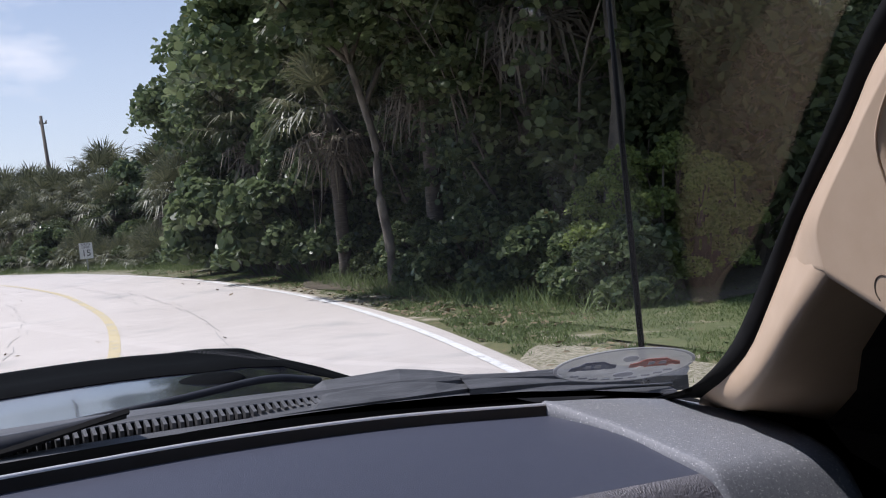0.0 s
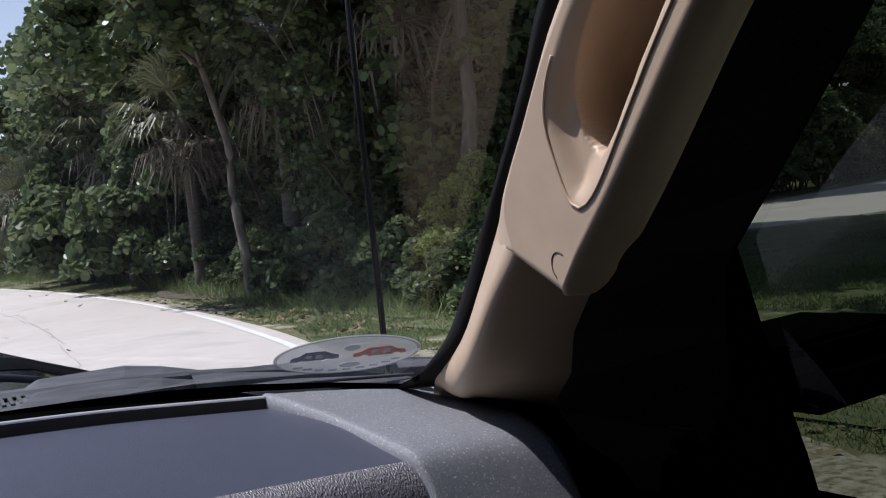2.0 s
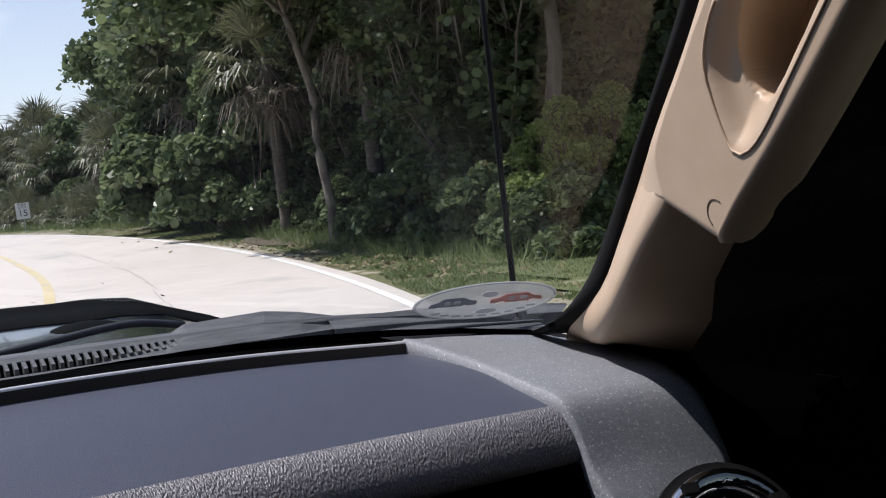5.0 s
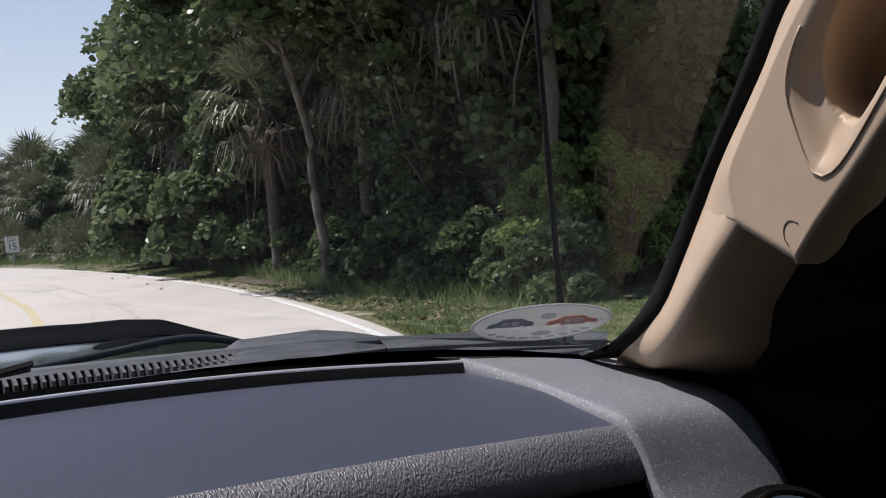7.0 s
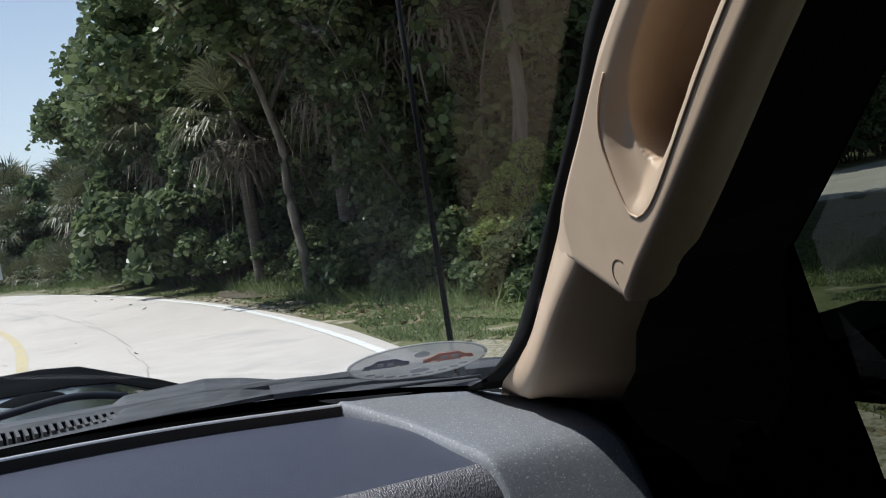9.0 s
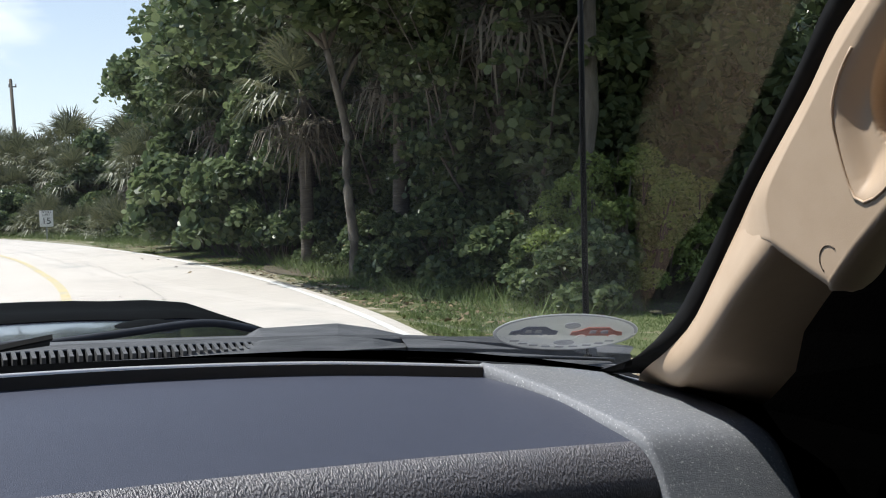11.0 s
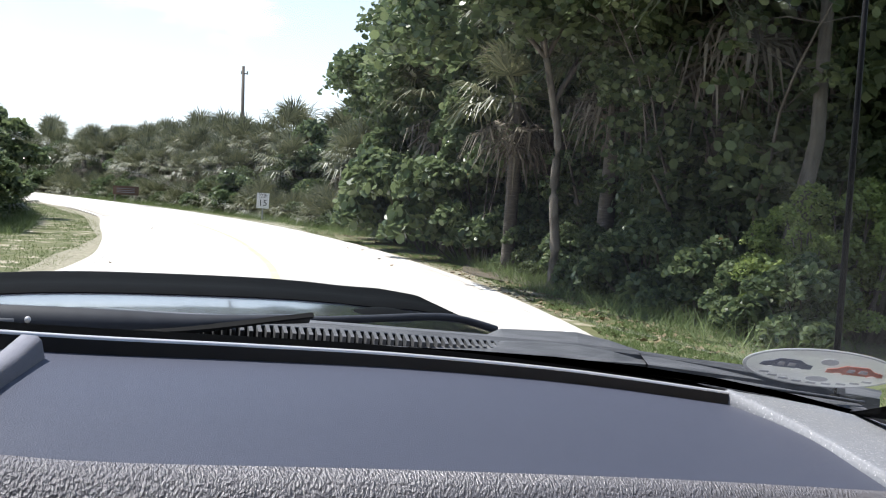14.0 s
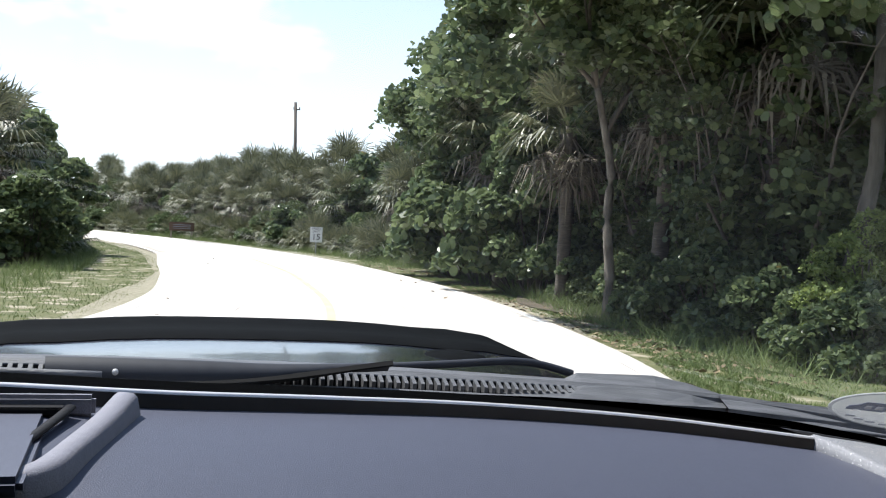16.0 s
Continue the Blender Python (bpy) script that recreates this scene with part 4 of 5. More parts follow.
for a, b in zip(t_l, t_r):
    low = a + np.array((-0.0045, -0.002, -0.012))
    rows.append([low + np.array((0.0, 0.0, -0.02)), low, a + np.array((-0.002, 0, -0.001)), a + np.array((0.002, 0, 0.001))] + [a + (b - a) * u + np.array((0, 0, 0.004 * math.sin(math.pi * u))) for u in (0.06, 0.25, 0.5, 0.75, 0.94)] + [b + np.array((0.003, 0, -0.004)), b + np.array((0.004, 0, -0.03))])
trim = part("end_trim", loft(rows), M["trim"], dashboard, "speckled grey plastic end trim", smooth=True)
# dash end: cabin shade put into its near-black colour
part("end_cap", loft([[b + np.array((0.003, 0, -0.003)), b + np.array((0.02, 0, -0.012)), b + np.array((0.09, 0.0, -0.05)), b + np.array((0.1, 0, -0.4))] for b in t_r]), M["cabin"], dashboard, "dash end coloured near-black for shade", smooth=True)
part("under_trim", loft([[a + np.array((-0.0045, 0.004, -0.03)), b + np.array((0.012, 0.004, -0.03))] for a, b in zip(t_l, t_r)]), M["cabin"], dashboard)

# round vent with a chrome ring at the foot of the end trim
vent_at = Matrix.Translation((0.719, 0.410, 1.085)) @ Vector((-0.25, -0.8, 0.55)).to_track_quat("Z", "Y").to_matrix().to_4x4()
ring = []
for t in np.linspace(0, 2 * math.pi, 36, endpoint=False):
    ring.append([vent_at @ Vector((math.cos(t) * r, math.sin(t) * r, z)) for r, z in ((0.069, -0.01), (0.069, 0.006), (0.066, 0.011), (0.052, 0.009), (0.047, -0.004), (0.047, -0.02))])
vent = part("air_vent", loft(ring + [ring[0]]), M["chrome"], dashboard, "round vent with chrome ring", smooth=True)
part("vent_seat", tube([vent_at @ Vector((0, 0, -0.06)), vent_at @ Vector((0, 0, -0.002))], 0.077, 40), M["black"], dashboard, "black round vent seat")
for k in range(4):
    a = k * math.pi / 2 + 0.5
    part("vent_notch", box(0.018, 0.012, 0.007, vent_at @ Vector((math.cos(a) * 0.060, math.sin(a) * 0.060, 0.0105)), 0.002, vent_at.to_3x3().to_4x4()), M["black"], dashboard, "black notch in the vent ring")
part("vent_vane", box(0.010, 0.08, 0.014, vent_at @ Vector((0, 0, 0.002)), 0.002, vent_at.to_3x3().to_4x4()), M["bright"], dashboard, "satin vent vane")

# bezel of the centre tray
BZ = smooth_line([(-0.118, 0.578, 1.335), (-0.13, 0.53, 1.328), (-0.147, 0.475, 1.321), (-0.163, 0.43, 1.316), (-0.19, 0.405, 1.315), (-0.24, 0.398, 1.318)], 22)
part("tray_bezel", loft([[p + np.array(o) for o in ((0.009, 0, -0.014), (0.0065, -0.001, -0.001), (0.0035, 0, 0.0022), (-0.0075, 0.002, 0.0028), (-0.0105, 0.003, 0.0), (-0.0125, 0.003, -0.014))] for p in BZ]), M["bezel"], dashboard, "grey raised tray bezel", smooth=True)
part("tray", box(0.24, 0.186, 0.012, (-0.29, 0.485, 1.319), 0.004, Matrix.Rotation(0.06, 4, "X")), M["pad"], dashboard, "dark grey tray floor")
part("tray_groove", tube([p + np.array((-0.030, 0.006, 0.0015)) for p in BZ[3:15]], 0.0042, 8, 0.5), M["black"], dashboard, "dark groove inside the bezel", smooth=True)
part("tray_back", box(0.3, 0.010, 0.016, (-0.29, 0.560, 1.331), 0.003), M["bezel"], dashboard, "grey ridge at the back of the tray")
part("tray_slot", box(0.26, 0.012, 0.006, (-0.29, 0.548, 1.3295), 0.001), M["black"], dashboard, "thin dark tray slot")


# windshield pillar with its grab handle
G_OUT = smooth_line([(0.765, 0.807, 1.23), (0.743, 0.71, 1.257), (0.735, 0.663, 1.274), (0.741, 0.614, 1.315), (0.74, 0.568, 1.372), (0.741, 0.522, 1.442), (0.734, 0.475, 1.498), (0.717, 0.41, 1.566), (0.697, 0.36, 1.612), (0.672, 0.275, 1.672), (0.64, 0.14, 1.762)], 40)
G_IN = smooth_line([(0.784, 0.727, 1.24), (0.75, 0.669, 1.261), (0.736, 0.623, 1.283), (0.733, 0.579, 1.318), (0.736, 0.55, 1.363), (0.743, 0.524, 1.413), (0.742, 0.49, 1.464), (0.724, 0.414, 1.54), (0.700, 0.355, 1.592), (0.675, 0.26, 1.66), (0.645, 0.125, 1.755)], 40)
CREASE = smooth_line([(0.815, 0.70, 1.222), (0.742, 0.612, 1.250), (0.713, 0.54, 1.30), (0.699, 0.483, 1.355), (0.689, 0.421, 1.41), (0.682, 0.395, 1.448), (0.676, 0.374, 1.482), (0.669, 0.347, 1.517), (0.661, 0.319, 1.552), (0.650, 0.272, 1.597), (0.634, 0.194, 1.667), (0.60, 0.08, 1.75)], 40)

def step01(x, a, b):
    t = min(1.0, max(0.0, (x - a) / (b - a)))
    return t * t * (3 - 2 * t)


pillar = part("windshield_pillar", loft([[g, g + (c - g) * 0.35 + np.array((-0.004, 0, 0)) * (c[2] < 1.44), g + (c - g) * 0.75 + np.array((-0.005, 0, 0)) * (c[2] < 1.44), c, c + np.array((0.004, -0.005, 0)),
              c + np.array((0.014, -0.009, 0)), c + np.array((0.050, -0.014, -0.01 * (c[2] < 1.3))), c + np.array((0.115, -0.018, -0.03 * (c[2] < 1.3)))] for g, c in [(a, b + np.array((0.010, 0, 0)) * step01(b[2], 1.40, 1.47)) for a, b in zip(np.vstack([G_IN[:1] + (0.004, 0.02, -0.04), G_IN]), np.vstack([CREASE[:1] + (0.004, 0.012, -0.04), CREASE]))]]), M["beige"], car, "beige plastic windshield pillar trim", smooth=True)
part("glass_seal", loft([[o + np.array((0.012, 0.02, -0.012)), o + np.array((-0.004, 0.002, 0)), (o + i) / 2 + np.array((-0.006, 0, 0.002)), i + np.array((-0.001, 0, 0)), i + np.array((0.012, 0.0, -0.004))] for o, i in zip(G_OUT, G_IN)]), M["rubber"], pillar, "black rubber glass seal", smooth=True)


def inside_depth(p, ring):
    """Distance from a point to a closed line, above nought inside it."""
    d, odd = 9.0, False
    for (ax, ay), (bx, by) in zip(ring, np.roll(ring, -1, axis=0)):
        k = ((p[0] - ax) * (bx - ax) + (p[1] - ay) * (by - ay)) / max(1e-12, (bx - ax) ** 2 + (by - ay) ** 2)
        k = min(1.0, max(0.0, k))
        d = min(d, math.hypot(p[0] - ax - (bx - ax) * k, p[1] - ay - (by - ay) * k))
        if (ay > p[1]) != (by > p[1]) and p[0] < ax + (p[1] - ay) * (bx - ax) / (by - ay):
            odd = not odd
    return d if odd else -d


def on_handle(y, z, out=0.0):
    """The point of the handle's flat inner face at a given length and height."""
    return np.array((0.68 + (0.1325 * (y - 0.352) - 0.0953 * (z - 1.395)) / 0.9866 - out, y, z))


# grab handle moulded into the pillar: a flat face, a hollow behind the bar, a round nose and a rear face
FRONT = smooth_line([(0.425, 1.410), (0.426, 1.447), (0.402, 1.480), (0.369, 1.515), (0.336, 1.551), (0.289, 1.594), (0.195, 1.67)], 116)
NOSE = smooth_line([(0.350, 1.376), (0.323, 1.402), (0.303, 1.419), (0.259, 1.457), (0.206, 1.506), (0.160, 1.549), (0.10, 1.602), (0.02, 1.672)], 116)
MOUTH_L = [(0.165, 1.68), (0.268, 1.602), (0.314, 1.558), (0.333, 1.528), (0.336, 1.506), (0.329, 1.473), (0.322, 1.453), (0.313, 1.443)]
MOUTH_R = [(0.295, 1.447), (0.273, 1.464), (0.235, 1.502), (0.185, 1.552), (0.13, 1.602), (0.04, 1.68)]
MOUTH = smooth_line(MOUTH_L + MOUTH_R, 60)
HOLLOW = smooth_line([(0.140, 1.68), (0.240, 1.60), (0.281, 1.56), (0.298, 1.528), (0.296, 1.505), (0.283, 1.49), (0.270, 1.484), (0.252, 1.497), (0.233, 1.516), (0.198, 1.552), (0.145, 1.602), (0.06, 1.68)], 60)
rows = []
for i in range(116):
    f, q = FRONT[i], NOSE[i]
    v = i / 115
    g0, f0 = np.array([np.interp(f[1], G_IN[:, 2], G_IN[:, q]) for q in range(3)]), on_handle(*f)
    r = [g0 + (f0 - g0) * w + np.array((-0.003 * math.sin(math.pi * w), 0, 0)) for w in (0.02, 0.2, 0.4, 0.6, 0.8, 0.93)]
    for u in np.linspace(0, 0.93, 70):
        y, z = f + (q - f) * u
        deep = 0.016 * step01(inside_depth((y, z), MOUTH), -0.001, 0.030) + 0.085 * step01(inside_depth((y, z), HOLLOW), -0.003, 0.009)
        r.append(on_handle(y, z) + np.array((0.95, 0.3, 0.0)) * deep)
    p, wide = on_handle(*q), 0.052 - 0.014 * v
    for a, b in ((0.0004, 0.0052), (0.0026, 0.0012), (0.0062, -0.0018), (0.0115, -0.0038)):
        r.append(p + np.array((a, b, 0)))
    for w in (0.35, 0.6, 0.85, 1.0):
        r.append(p + np.array((wide * w, -0.0045 - 0.006 * w, (0.020 * w ** 3 - 0.006 * w) * (1 - step01(v, 0, 0.15)))))
    r.append(p + np.array((wide * 1.08, -0.006, 0.020 * (1 - step01(v, 0, 0.15)))))
    r.append(p + np.array((wide * 1.10, 0.01, 0.026 * (1 - step01(v, 0, 0.15)))))
    r.append(p + np.array((wide * 1.10, 0.05, 0.028 * (1 - step01(v, 0, 0.15)))))
    rows.append(r)
under = [[p + np.array((o[0] * (1 - step01(j, 74, 84)), o[1], o[2])) * step01(j, 4, 9) for j, p in enumerate(rows[0])] for o in ((0.06, 0.035, 0.010), (0.022, 0.014, -0.007), (0.010, 0.006, -0.0075), (0.003, 0.002, -0.0045))]
handle = part("grab_handle", loft(under + rows), M["beige"], pillar, "beige moulded grab handle", smooth=True)
part("seam", tube([on_handle(y, z, 0.0004) for y, z in MOUTH[16:]], 0.0013, 6), M["beige"], pillar, "thin moulded ridge", smooth=True)
# joint drawn as a raised line, its shade put into the dark colour
part("screw_cover", tube([on_handle(0.352 + 0.0115 * math.cos(t), 1.395 + 0.0125 * math.sin(t), 0.0001) for t in np.linspace(radians(-50), radians(130), 18)], 0.0007, 6), M["groove"], pillar, "dark shade line of the round screw cover joint", smooth=True)

# windshield with its oval decal
edge = smooth_line([tuple(p + np.array((0.015, 0.006, 0.004))) for p in G_OUT], 14)
mid = smooth_line([(0.0, 0.80, 1.30), (0.0, 0.60, 1.44), (0.0, 0.38, 1.58), (0.0, 0.12, 1.74)], 14)
rows = []
for e, c in zip(edge, mid):
    r = []
    for u in np.linspace(-1, 1, 17):
        k = abs(u) ** 2.4
        q = c + (np.array((0, e[1], e[2])) - c) * k
        r.append((e[0] * u, q[1], q[2]))
    rows.append(r)
ws = part("windshield", loft(rows), M["windshield"], car, "slightly dusty clear windshield glass", smooth=True)
ws.visible_shadow = False
frit = [[Vector(a) + (Vector(b) - Vector(a)) * k + Vector((0, -0.002, -0.001)) for k in np.array((0.0, 0.5, 1.0)) * np.interp(a[0], (-0.2, 0.25, 0.6), (0.1, 0.26, 0.46))] for a, b in zip(rows[0], rows[1])]
part("glass_border", loft(frit), M["cabin"], ws, "black border along the glass foot", smooth=True)
U, V = Vector((0.926, -0.376, -0.04)), Vector((-0.326, -0.802, 0.5))
DECAL = Matrix.Translation((0.6635, 0.707, 1.3015)) @ Matrix((U, V, U.cross(V))).transposed().to_4x4()


def oval(a, b, n=40, x=0, y=0):
    return [(x + a * math.cos(t), y + b * math.sin(t)) for t in np.linspace(0, 2 * math.pi, n, endpoint=False)]


def lift(z):
    return DECAL @ Matrix.Translation((0, 0, z))


decal = part("decal", outline(oval(0.082, 0.051), 0.0006, lift(0)), M["sticker"], ws, "pale oval window decal")
decal.visible_shadow = False
part("decal_rim", loft([[lift(0.0012) @ Vector((a * x, b * y, 0)) for a, b in ((0.0815, 0.0505), (0.078, 0.0475))] for x, y in oval(1, 1, 49)]), M["s_grey"], decal, "grey oval border")
CARS = [(-0.5, -0.12), (-0.46, 0.1), (-0.3, 0.2), (-0.18, 0.42), (0.22, 0.42), (0.36, 0.2), (0.5, 0.12), (0.5, -0.12), (0.36, -0.14), (0.3, -0.24), (0.2, -0.24), (0.16, -0.14), (-0.2, -0.14), (-0.24, -0.24), (-0.34, -0.24), (-0.38, -0.14)]
part("decal_picture", outline([(x * 0.054 - 0.037, y * 0.040 + 0.001) for x, y in CARS], 0.0006, lift(0.001)), M["s_blue"], decal, "dark blue car silhouette")
part("decal_picture", outline([(-x * 0.060 + 0.036, y * 0.040 - 0.001) for x, y in CARS][::-1], 0.0006, lift(0.001)), M["s_red"], decal, "red car silhouette")
part("decal_picture", outline(oval(0.009, 0.008, 20, 0.004, 0.021), 0.0006, lift(0.001)), M["s_grey"], decal, "small grey round mark")
part("decal_picture", outline(oval(0.012, 0.007, 20, 0.003, -0.027), 0.0006, lift(0.001)), M["s_grey"], decal, "small grey oval mark")
for px, py, w, mat in ((-0.043, 0.006, 0.007, "s_grey"), (-0.032, 0.006, 0.008, "s_grey"), (0.030, 0.005, 0.008, "s_grey"), (0.043, 0.005, 0.009, "s_grey")):
    part("decal_window", outline([(px + u * w * 0.5, py + v) for u, v in ((-1, -0.0035), (1, -0.0035), (0.8, 0.0045), (-0.8, 0.0045))], 0.0005, lift(0.0019)), M[mat], decal, "pale window of the pictured car")
for px in (-0.052, -0.023, 0.019, 0.055):
    part("decal_wheel", outline(oval(0.0052, 0.0058, 14, px, -0.0085), 0.0005, lift(0.0019)), M["sticker"], decal, "pale wheel of the pictured car")
for k in range(9):
    a = radians(-146 + k * 14)
    part("decal_text", outline([(0.066 * math.cos(a) + u, 0.040 * math.sin(a) + v) for u, v in ((-0.005, -0.0022), (0.005, -0.0022), (0.005, 0.0022), (-0.005, 0.0022))], 0.0004, lift(0.001)), M["s_grey"], decal)

for ob in decal.children:
    ob.visible_shadow = False

# hood, cowl, wipers and antenna
HOOD_X = np.linspace(-0.74, 0.80, 25)


def hood_z(x, y):
    side = -0.155 * (abs(x - 0.06) / 0.70) ** 3.2
    ridge = 0.012 * math.exp(-((abs(x - 0.06) - 0.40) / 0.06) ** 2)
    along = float(np.interp(y, [0.98, 1.2, 1.45, 1.6, 1.75, 1.9, 2.0, 2.06], [1.296, 1.294, 1.292, 1.290, 1.278, 1.24, 1.17, 1.05]))
    return along + side + ridge - 0.008 * (1 - min(1, abs(y - 1.3) / 0.3))


rows = [[(x, y - 0.10 * abs(x - 0.05) ** 2 * (1 if y > 1.3 else 0), hood_z(x, y)) for x in HOOD_X] for y in (0.985, 1.0, 1.1, 1.2, 1.3, 1.4, 1.5, 1.6, 1.68, 1.76, 1.84, 1.9, 1.96, 2.0, 2.04, 2.06)]
hood = part("hood", loft(rows, thick=0.012), M["paint"], car, "glossy dark blue hood", smooth=True)
# near-black sheet a few millimetres above the hood's front half
rows = [[(x, y - 0.10 * abs(x - 0.05) ** 2, hood_z(x, y) + dz) for x in HOOD_X[2:-2]] for y, dz in ((1.40, 0.001), (1.41, 0.004), (1.50, 0.005), (1.58, 0.006), (1.60, 0.010), (1.64, 0.0125), (1.70, 0.004), (1.82, 0.004))]
part("hood_front_sheet", loft(rows), M["smoked"], hood, "matte black sheet over the hood front", smooth=True)

part("washer_nozzle", loft([[(0.34 + r * math.cos(t), 1.30 + r * 1.3 * math.sin(t), hood_z(0.34, 1.3) + z) for t in np.linspace(0, 2 * math.pi, 16, endpoint=False)] for r, z in ((0.055, -0.004), (0.045, 0.004), (0.03, 0.008), (0.008, 0.010))], closed=True), M["smoked"], hood, "small raised hood nozzle", smooth=True)

C_TOP = smooth_line([(-0.78, 0.9, 1.30), (-0.4, 0.955, 1.315), (0.0, 0.985, 1.31), (0.3, 0.985, 1.298), (0.55, 0.955, 1.283), (0.80, 0.88, 1.255)], 50)
C_BOT = smooth_line([(-0.78, 0.72, 1.30), (-0.4, 0.76, 1.308), (0.0, 0.79, 1.300), (0.3, 0.83, 1.284), (0.55, 0.85, 1.268), (0.80, 0.79, 1.240)], 50)
def cowl_at(a, b, u, z):
    return b + (a - b) * u + np.array((0, 0, z))


COWL = ((0.0, 0.0), (0.30, 0.001), (0.33, -0.006), (0.44, -0.006), (0.47, 0.009), (0.52, 0.0125), (0.80, 0.006), (1.0, 0.0))
cowl = part("cowl_panel", loft([[b + np.array((0, -0.02, -0.03))] + [cowl_at(a, b, u, z) for u, z in COWL] + [a + np.array((0, 0.02, -0.04))] for a, b in zip(C_TOP, C_BOT)]), M["cowl"], car, "weathered grey plastic cowl panel")
dark = [[cowl_at(a, b, 0.345, -0.004), cowl_at(a, b, 0.43, -0.004), cowl_at(a, b, 0.45, 0.0085)] for a, b in zip(C_TOP, C_BOT) if -0.62 < a[0] < 0.40]
part("cowl_opening", loft(dark), M["rubber"], cowl, "dark intake opening")
slat = mesh_from("slat", *(lambda bm: ([v.co[:] for v in bm.verts], [[v.index for v in f.verts] for f in bm.faces]))(box(0.0042, 0.016, 0.016)), M["cowl"], smooth=False)
ct, cb = smooth_line(C_TOP, 200), smooth_line(C_BOT, 200)
for k in range(106):
    x = -0.60 + k * 0.0092
    i = int(np.argmin(np.abs(ct[:, 0] - x)))
    c = cowl_at(ct[i], cb[i], 0.41, 0.0)
    put("slat", slat, cowl, m=Matrix.Translation((x, c[1], c[2])) @ Matrix.Rotation(0.35, 4, "X"))

# raised end cover of the cowl, with a step at its inner end
LOW = [(0.272, 0.87, 1.289), (0.315, 0.87, 1.288), (0.345, 0.87, 1.287), (0.375, 0.87, 1.286), (0.46, 0.87, 1.281), (0.505, 0.87, 1.279), (0.546, 0.87, 1.277)]
HIGH = [(0.296, 0.95, 1.291), (0.345, 0.95, 1.2945), (0.370, 0.95, 1.296), (0.390, 0.95, 1.305), (0.491, 0.95, 1.303), (0.536, 0.95, 1.294), (0.582, 0.95, 1.281)]
rows = []
for k, (a, b) in enumerate(zip(LOW, HIGH)):
    a, b = np.array(a), np.array(b)
    arch = 0.003 * math.sin(math.pi * k / 6)
    rows.append([a + np.array((0, 0.004, -0.03)), a + np.array((0, 0.001, -0.003)), a, a + (b - a) * 0.42 + np.array((0, 0, arch)), a + (b - a) * 0.47 + np.array((0, 0, arch * 0.4)), b + np.array((0, -0.003, -0.0005)), b, b + np.array((0.0, 0.006, -0.002)), b + np.array((0.004, 0.04, -0.03))])
cover = part("cowl_cover", loft(rows), M["cowl"], cowl, "grey plastic cowl end cover")
part("cover_end", loft([[p for p in rows[-1]], [p + np.array((0.002, 0.004, -0.02)) for p in rows[-1]]]), M["black"], cover, "dark end of the cover")
R1 = [(0.552, 0.90, 1.2855), (0.69, 0.90, 1.274), (0.775, 0.90, 1.264), (0.909, 0.90, 1.242)]
R2 = [(0.543, 0.86, 1.278), (0.666, 0.86, 1.265), (0.747, 0.86, 1.256), (0.877, 0.86, 1.239)]
R3 = [(0.511, 0.80, 1.277), (0.628, 0.80, 1.266), (0.705, 0.80, 1.258), (0.802, 0.80, 1.246)]
r1, r2, r3 = smooth_line(R1, 14), smooth_line(R2, 14), smooth_line(R3, 14)
part("cowl_rail", loft([[a + np.array((0, 0.012, -0.02)), a + np.array((0, 0.002, 0.0)), a + np.array((0, -0.003, 0.0008)), a + np.array((0, -0.006, -0.002)), b + np.array((0, 0.002, 0.001)), b, b + np.array((0, 0, -0.02))] for a, b in zip(r1, r2)]), M["cowl"], cowl, "grey flat rail at the glass foot")
part("glass_molding", tube(r3, 0.0022, 8), M["cowl"], cowl, "thin grey molding line", smooth=True)
part("glass_foot", loft([[b + np.array((0, 0.02, -0.002)), b + np.array((0, -0.045, -0.008)), b + np.array((0, -0.08, -0.03))] for b in C_BOT]), M["rubber"], cowl, "black band at the glass foot", smooth=True)


# wipers at rest: a broad flat arm over a thin black blade
ARM_TOP = smooth_line([(-0.20, 0.85, 1.328), (-0.143, 0.85, 1.3275), (-0.062, 0.85, 1.326), (0.022, 0.85, 1.3235), (0.107, 0.85, 1.3255), (0.142, 0.853, 1.327)], 24)
ARM_LOW = smooth_line([(-0.20, 0.835, 1.305), (-0.143, 0.835, 1.305), (-0.062, 0.835, 1.306), (0.022, 0.838, 1.311), (0.107, 0.845, 1.322), (0.142, 0.850, 1.326)], 24)
arm = part("wiper_arm", loft([[a + np.array((0, 0.02, -0.012)), a + np.array((0, 0.006, 0.0)), a, b, b + np.array((0, 0.004, -0.004))] for a, b in zip(ARM_TOP, ARM_LOW)]), M["arm"], car, "broad dark grey wiper arm at rest", smooth=True)
part("wiper_blade", loft([[p + np.array((0, 0.003, 0.003)), p + np.array((0, -0.002, -0.001)), p + np.array((0, -0.001, -0.009 + 0.007 * k / 23)), p + np.array((0, 0.008, -0.009 + 0.007 * k / 23))] for k, p in enumerate(ARM_LOW)], closed=True), M["rubber"], arm, "black rubber wiper blade")
part("pivot_cap", tube([(-0.135, 0.838, 1.316), (-0.135, 0.832, 1.316)], 0.003, 10), M["bright"], arm, "small bright pivot screw", smooth=True)
left_arm = part("wiper_arm", tube(smooth_line([(-0.75, 0.80, 1.312), (-0.5, 0.815, 1.317), (-0.3, 0.828, 1.317), (-0.147, 0.83, 1.313)], 16), 0.0055, 8, 0.8), M["cowl"], car, "grey left wiper arm at rest", smooth=True)
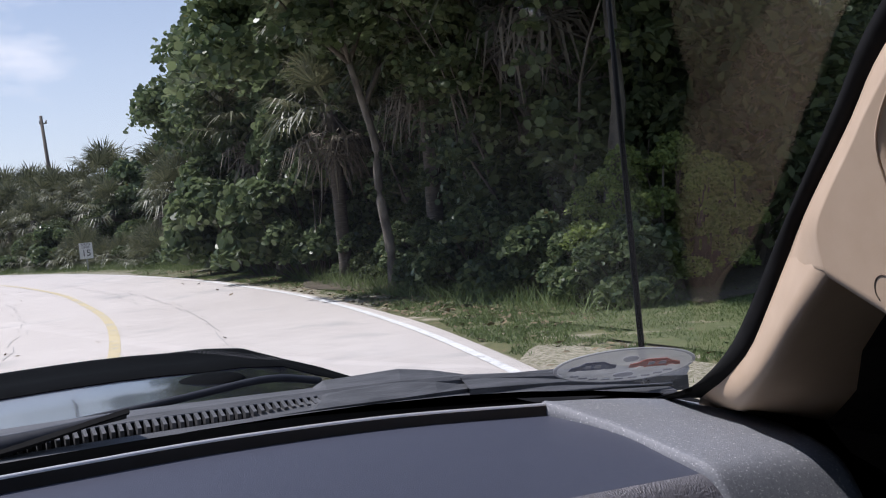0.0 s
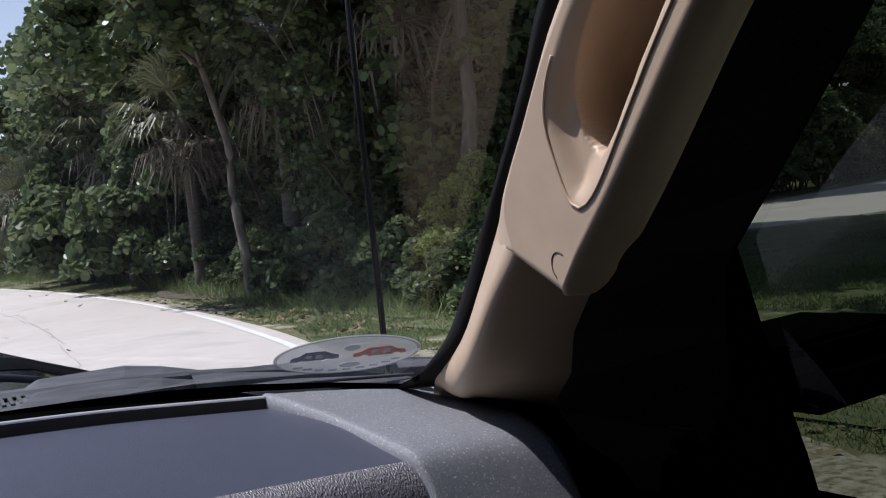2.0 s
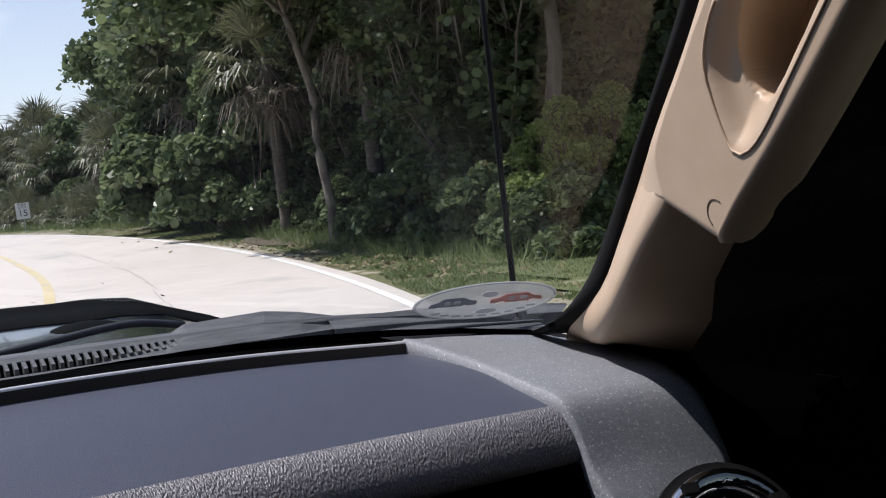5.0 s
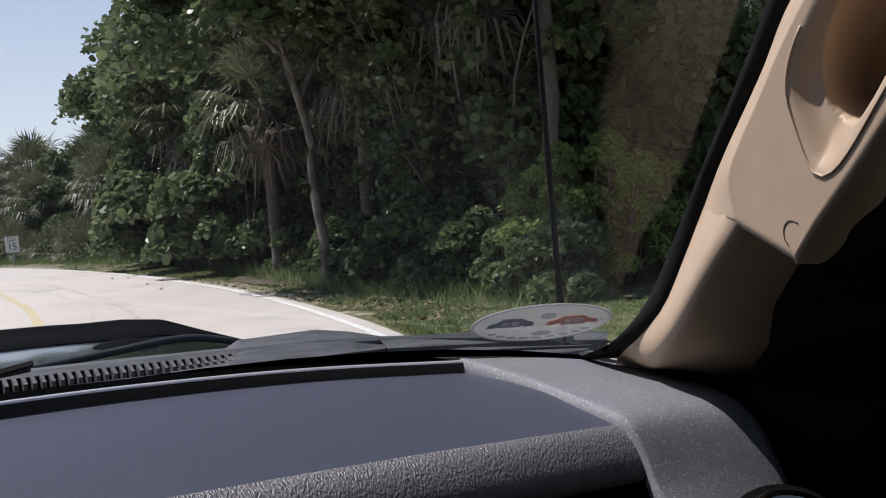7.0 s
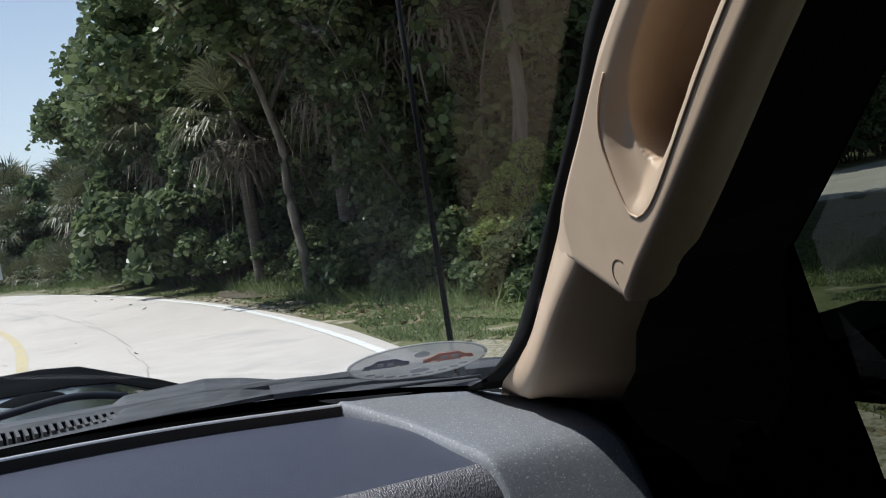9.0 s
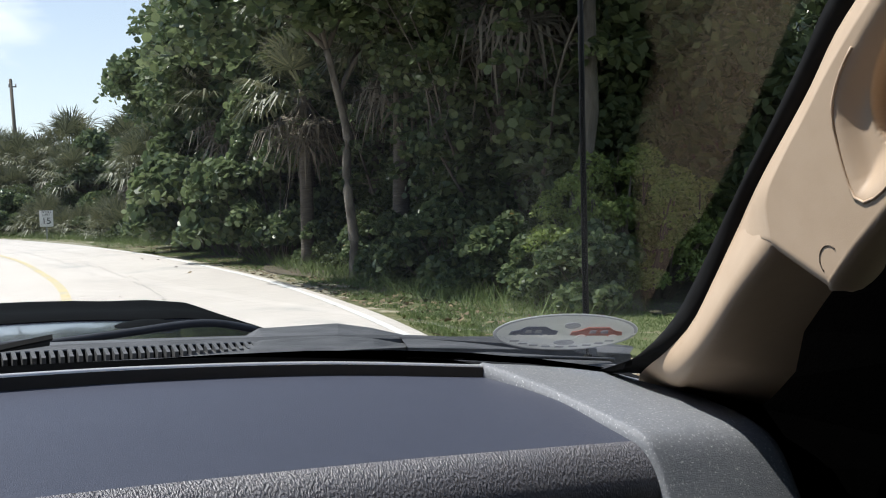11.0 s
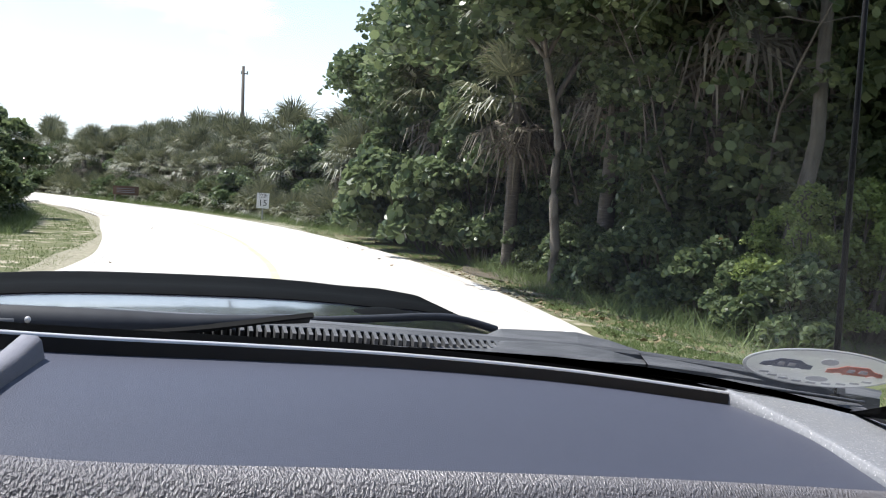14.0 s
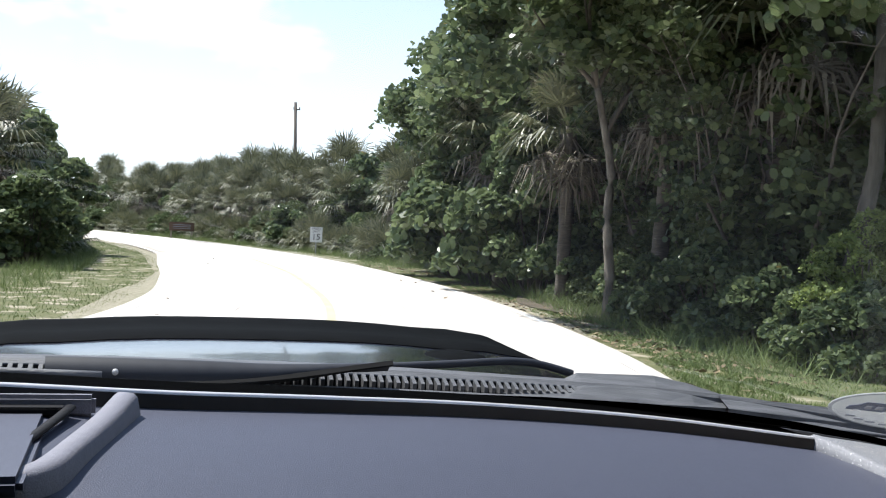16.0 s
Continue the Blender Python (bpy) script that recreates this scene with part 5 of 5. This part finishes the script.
part("wiper_blade", tube(smooth_line([(-0.75, 0.79, 1.302), (-0.5, 0.805, 1.307), (-0.3, 0.818, 1.307), (-0.16, 0.822, 1.304)], 16), 0.004, 6), M["rubber"], left_arm, "black rubber wiper blade", smooth=True)
part("hood_lip", tube(smooth_line([(0.10, 1.0, 1.300), (0.176, 1.0, 1.303), (0.25, 1.0, 1.307), (0.313, 1.0, 1.311), (0.349, 1.0, 1.310), (0.379, 1.0, 1.304), (0.405, 1.0, 1.297)], 24), 0.0048, 10), M["arm"], hood, "dark rolled rear hood edge", smooth=True)

antenna = part("antenna", tube([(0.788, 0.838, 1.235), (0.7955, 0.847, 1.65), (0.8035, 0.857, 2.1)], [0.0042, 0.0036, 0.0024], 8), M["black"], car, "thin black whip antenna", smooth=True)
part("antenna_base", tube([(0.788, 0.838, 1.225), (0.788, 0.838, 1.25)], [0.012, 0.007], 12), M["black"], antenna, smooth=True)

# body shell: fenders, doors, roof, rear, wheels


def side_shape(y):
    """Half width of the body at a station."""
    return float(np.interp(y, [-2.6, -2.3, -1.0, 0.5, 1.4, 1.9, 2.1], [0.80, 0.88, 0.92, 0.92, 0.90, 0.84, 0.70]))


YS = [-2.55, -2.4, -1.9, -1.4, -0.9, -0.4, 0.1, 0.6, 1.0, 1.4, 1.7, 1.9, 2.03, 2.1]
for sgn in (1, -1):
    rows = []
    for y in YS:
        w = side_shape(y)
        top = float(np.interp(y, [-2.6, 0.75, 0.95, 1.6, 2.1], [1.10, 1.10, 1.13, 1.10, 0.92]))
        rows.append([(sgn * (w - 0.17 if y > 0.8 else w - 0.05), y, top + (0.02 if y > 0.8 else 0.0)), (sgn * (w - 0.06), y, top), (sgn * w, y, top - 0.1), (sgn * (w + 0.015), y, 0.75), (sgn * w, y, 0.5), (sgn * (w - 0.08), y, 0.4)])
    part("side_panel", loft(rows, thick=0.03), M["paint"], car, "glossy dark blue body side", smooth=True)
    # door, added kick panel and frame take cabin shade as near-black colour
    door = part("door", box(0.05, 1.12, 0.62, (sgn * 0.86, -0.28, 0.80), 0.015), M["cabin"], car, "inner door panel coloured near-black for shade")
    part("kick_panel", box(0.02, 0.66, 0.68, (sgn * 0.862, 0.60, 0.775), 0.004), M["cabin"], car, "added panel below the window corner, near-black for shade")
    part("door_sill", box(0.12, 1.25, 0.05, (sgn * 0.875, -0.30, 1.128), 0.012), M["cabin"], door, "top of the door coloured near-black for shade")
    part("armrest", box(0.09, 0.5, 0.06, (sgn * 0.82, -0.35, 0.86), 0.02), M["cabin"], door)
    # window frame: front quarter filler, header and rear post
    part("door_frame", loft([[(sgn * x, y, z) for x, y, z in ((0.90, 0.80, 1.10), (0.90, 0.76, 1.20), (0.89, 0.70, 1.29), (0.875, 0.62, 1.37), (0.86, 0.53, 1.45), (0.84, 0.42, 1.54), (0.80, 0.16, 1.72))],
                             [(sgn * x, y, z) for x, y, z in ((0.895, 0.265, 1.10), (0.885, 0.282, 1.20), (0.86, 0.298, 1.318), (0.848, 0.307, 1.391), (0.845, 0.259, 1.444), (0.83, 0.169, 1.539), (0.80, 0.03, 1.68))]], thick=0.004), M["cabin"], car, "window frame corner coloured near-black for shade")
    part("door_frame", loft([[(sgn * 0.82, 0.2, 1.65), (sgn * 0.76, 0.16, 1.76)], [(sgn * 0.82, -2.46, 1.62), (sgn * 0.76, -2.44, 1.76)]], thick=0.04), M["cabin"], car, "roof rail coloured near-black for shade")
    part("door_post", loft([[(sgn * 0.91, -0.78, 1.08), (sgn * 0.81, -0.82, 1.68)], [(sgn * 0.91, -0.98, 1.08), (sgn * 0.81, -1.0, 1.68)]], thick=0.05), M["cabin"], car, "door post coloured near-black for shade")
    # left and rear panes are unseen; their dark tint only blocks light
    for y0, y1 in ((0.37, -0.8), (-0.96, -2.46)):
        part("side_window", loft([[(sgn * 0.905, y0, 1.10), (sgn * 0.815, y0 - 0.06, 1.67)], [(sgn * 0.905, y1, 1.10), (sgn * 0.815, y1, 1.67)]]), M["side_glass"] if sgn > 0 and y0 > 0 else M["light_cut_glass"], car, "tinted side window glass")
    mir = part("side_mirror", box(0.25, 0.16, 0.07, (sgn * 1.09, 0.40, 1.240), 0.025), M["cabin"], car, "black side mirror housing", smooth=False)
    part("mirror_arm", box(0.14, 0.06, 0.05, (sgn * 0.95, 0.43, 1.195), 0.015), M["cabin"], mir)
    part("mirror_fin", box(0.22, 0.14, 0.016, (sgn * 1.05, 0.42, 1.272), 0.007), M["cabin"], mir)

part("roof", loft([[(x, y, z - 0.10 * (abs(x) / 0.8) ** 4) for x in np.linspace(-0.80, 0.80, 13)] for y, z in ((0.16, 1.755), (0.0, 1.79), (-0.5, 1.825), (-1.2, 1.83), (-2.0, 1.80), (-2.4, 1.74))], thick=0.05), M["paint"], car, "dark blue roof", smooth=True)
part("headliner", loft([[(x, y, z - 0.08 * (abs(x) / 0.8) ** 4) for x in np.linspace(-0.76, 0.76, 9)] for y, z in ((0.14, 1.70), (-0.5, 1.755), (-1.2, 1.76), (-2.35, 1.67))], thick=0.01), M["cloth"], car, "grey cloth headliner", smooth=True)
part("tailgate", loft([[(x, -2.42, 1.74) for x in (-0.76, 0.76)], [(x, -2.56, 1.10) for x in (-0.82, 0.82)], [(x, -2.58, 0.45) for x in (-0.8, 0.8)]], thick=0.04), M["paint"], car, "dark blue tailgate")
part("front_fascia", loft([[(x, 2.06 - 0.12 * x * x, z) for x in np.linspace(-0.72, 0.72, 11)] for z in (1.02, 0.8, 0.55, 0.4)], thick=0.04), M["paint"], car, "dark blue front fascia", smooth=True)
part("radiator_grille", box(0.9, 0.03, 0.2, (0, 2.08, 0.82), 0.01), M["black"], car, "black radiator grille")
for k in (-0.56, 0.56):
    part("headlight", box(0.24, 0.06, 0.16, (k, 2.03, 0.84), 0.03), M["chrome"], car, "clear headlight")
part("car_floor", box(1.7, 4.4, 0.05, (0, -0.3, 0.42), 0.01), M["cloth"], car, "dark carpeted floor")
part("firewall", loft([[(x, 0.93, 1.21), (x, 0.93, 0.42)] for x in (-0.88, 0.88)], thick=0.02), M["cabin"], car)
for k in (-0.42, 0.42):
    seat = part("seat", box(0.5, 0.52, 0.2, (k, -0.75, 0.62), 0.06), M["cloth"], car, "grey cloth seat")
    part("seat_back", box(0.5, 0.16, 0.68, (k, -1.1, 0.98), 0.06, Matrix.Rotation(radians(12), 4, "X")), M["cloth"], seat)
    part("headrest", box(0.26, 0.1, 0.18, (k, -1.24, 1.42), 0.04), M["cloth"], seat)
for sx in (-0.78, 0.78):
    for sy in (1.35, -1.55):
        wheel = part("wheel", tube([(sx - 0.11, sy, 0.35), (sx - 0.09, sy, 0.35), (sx + 0.09, sy, 0.35), (sx + 0.11, sy, 0.35)], [0.31, 0.35, 0.35, 0.31], 28), M["rubber"], car, "black tyre", smooth=False)
        part("rim", tube([(sx * 1.0 - 0.118, sy, 0.35), (sx + 0.118, sy, 0.35)], 0.2, 20), M["grey_metal"], wheel, "grey steel rim")
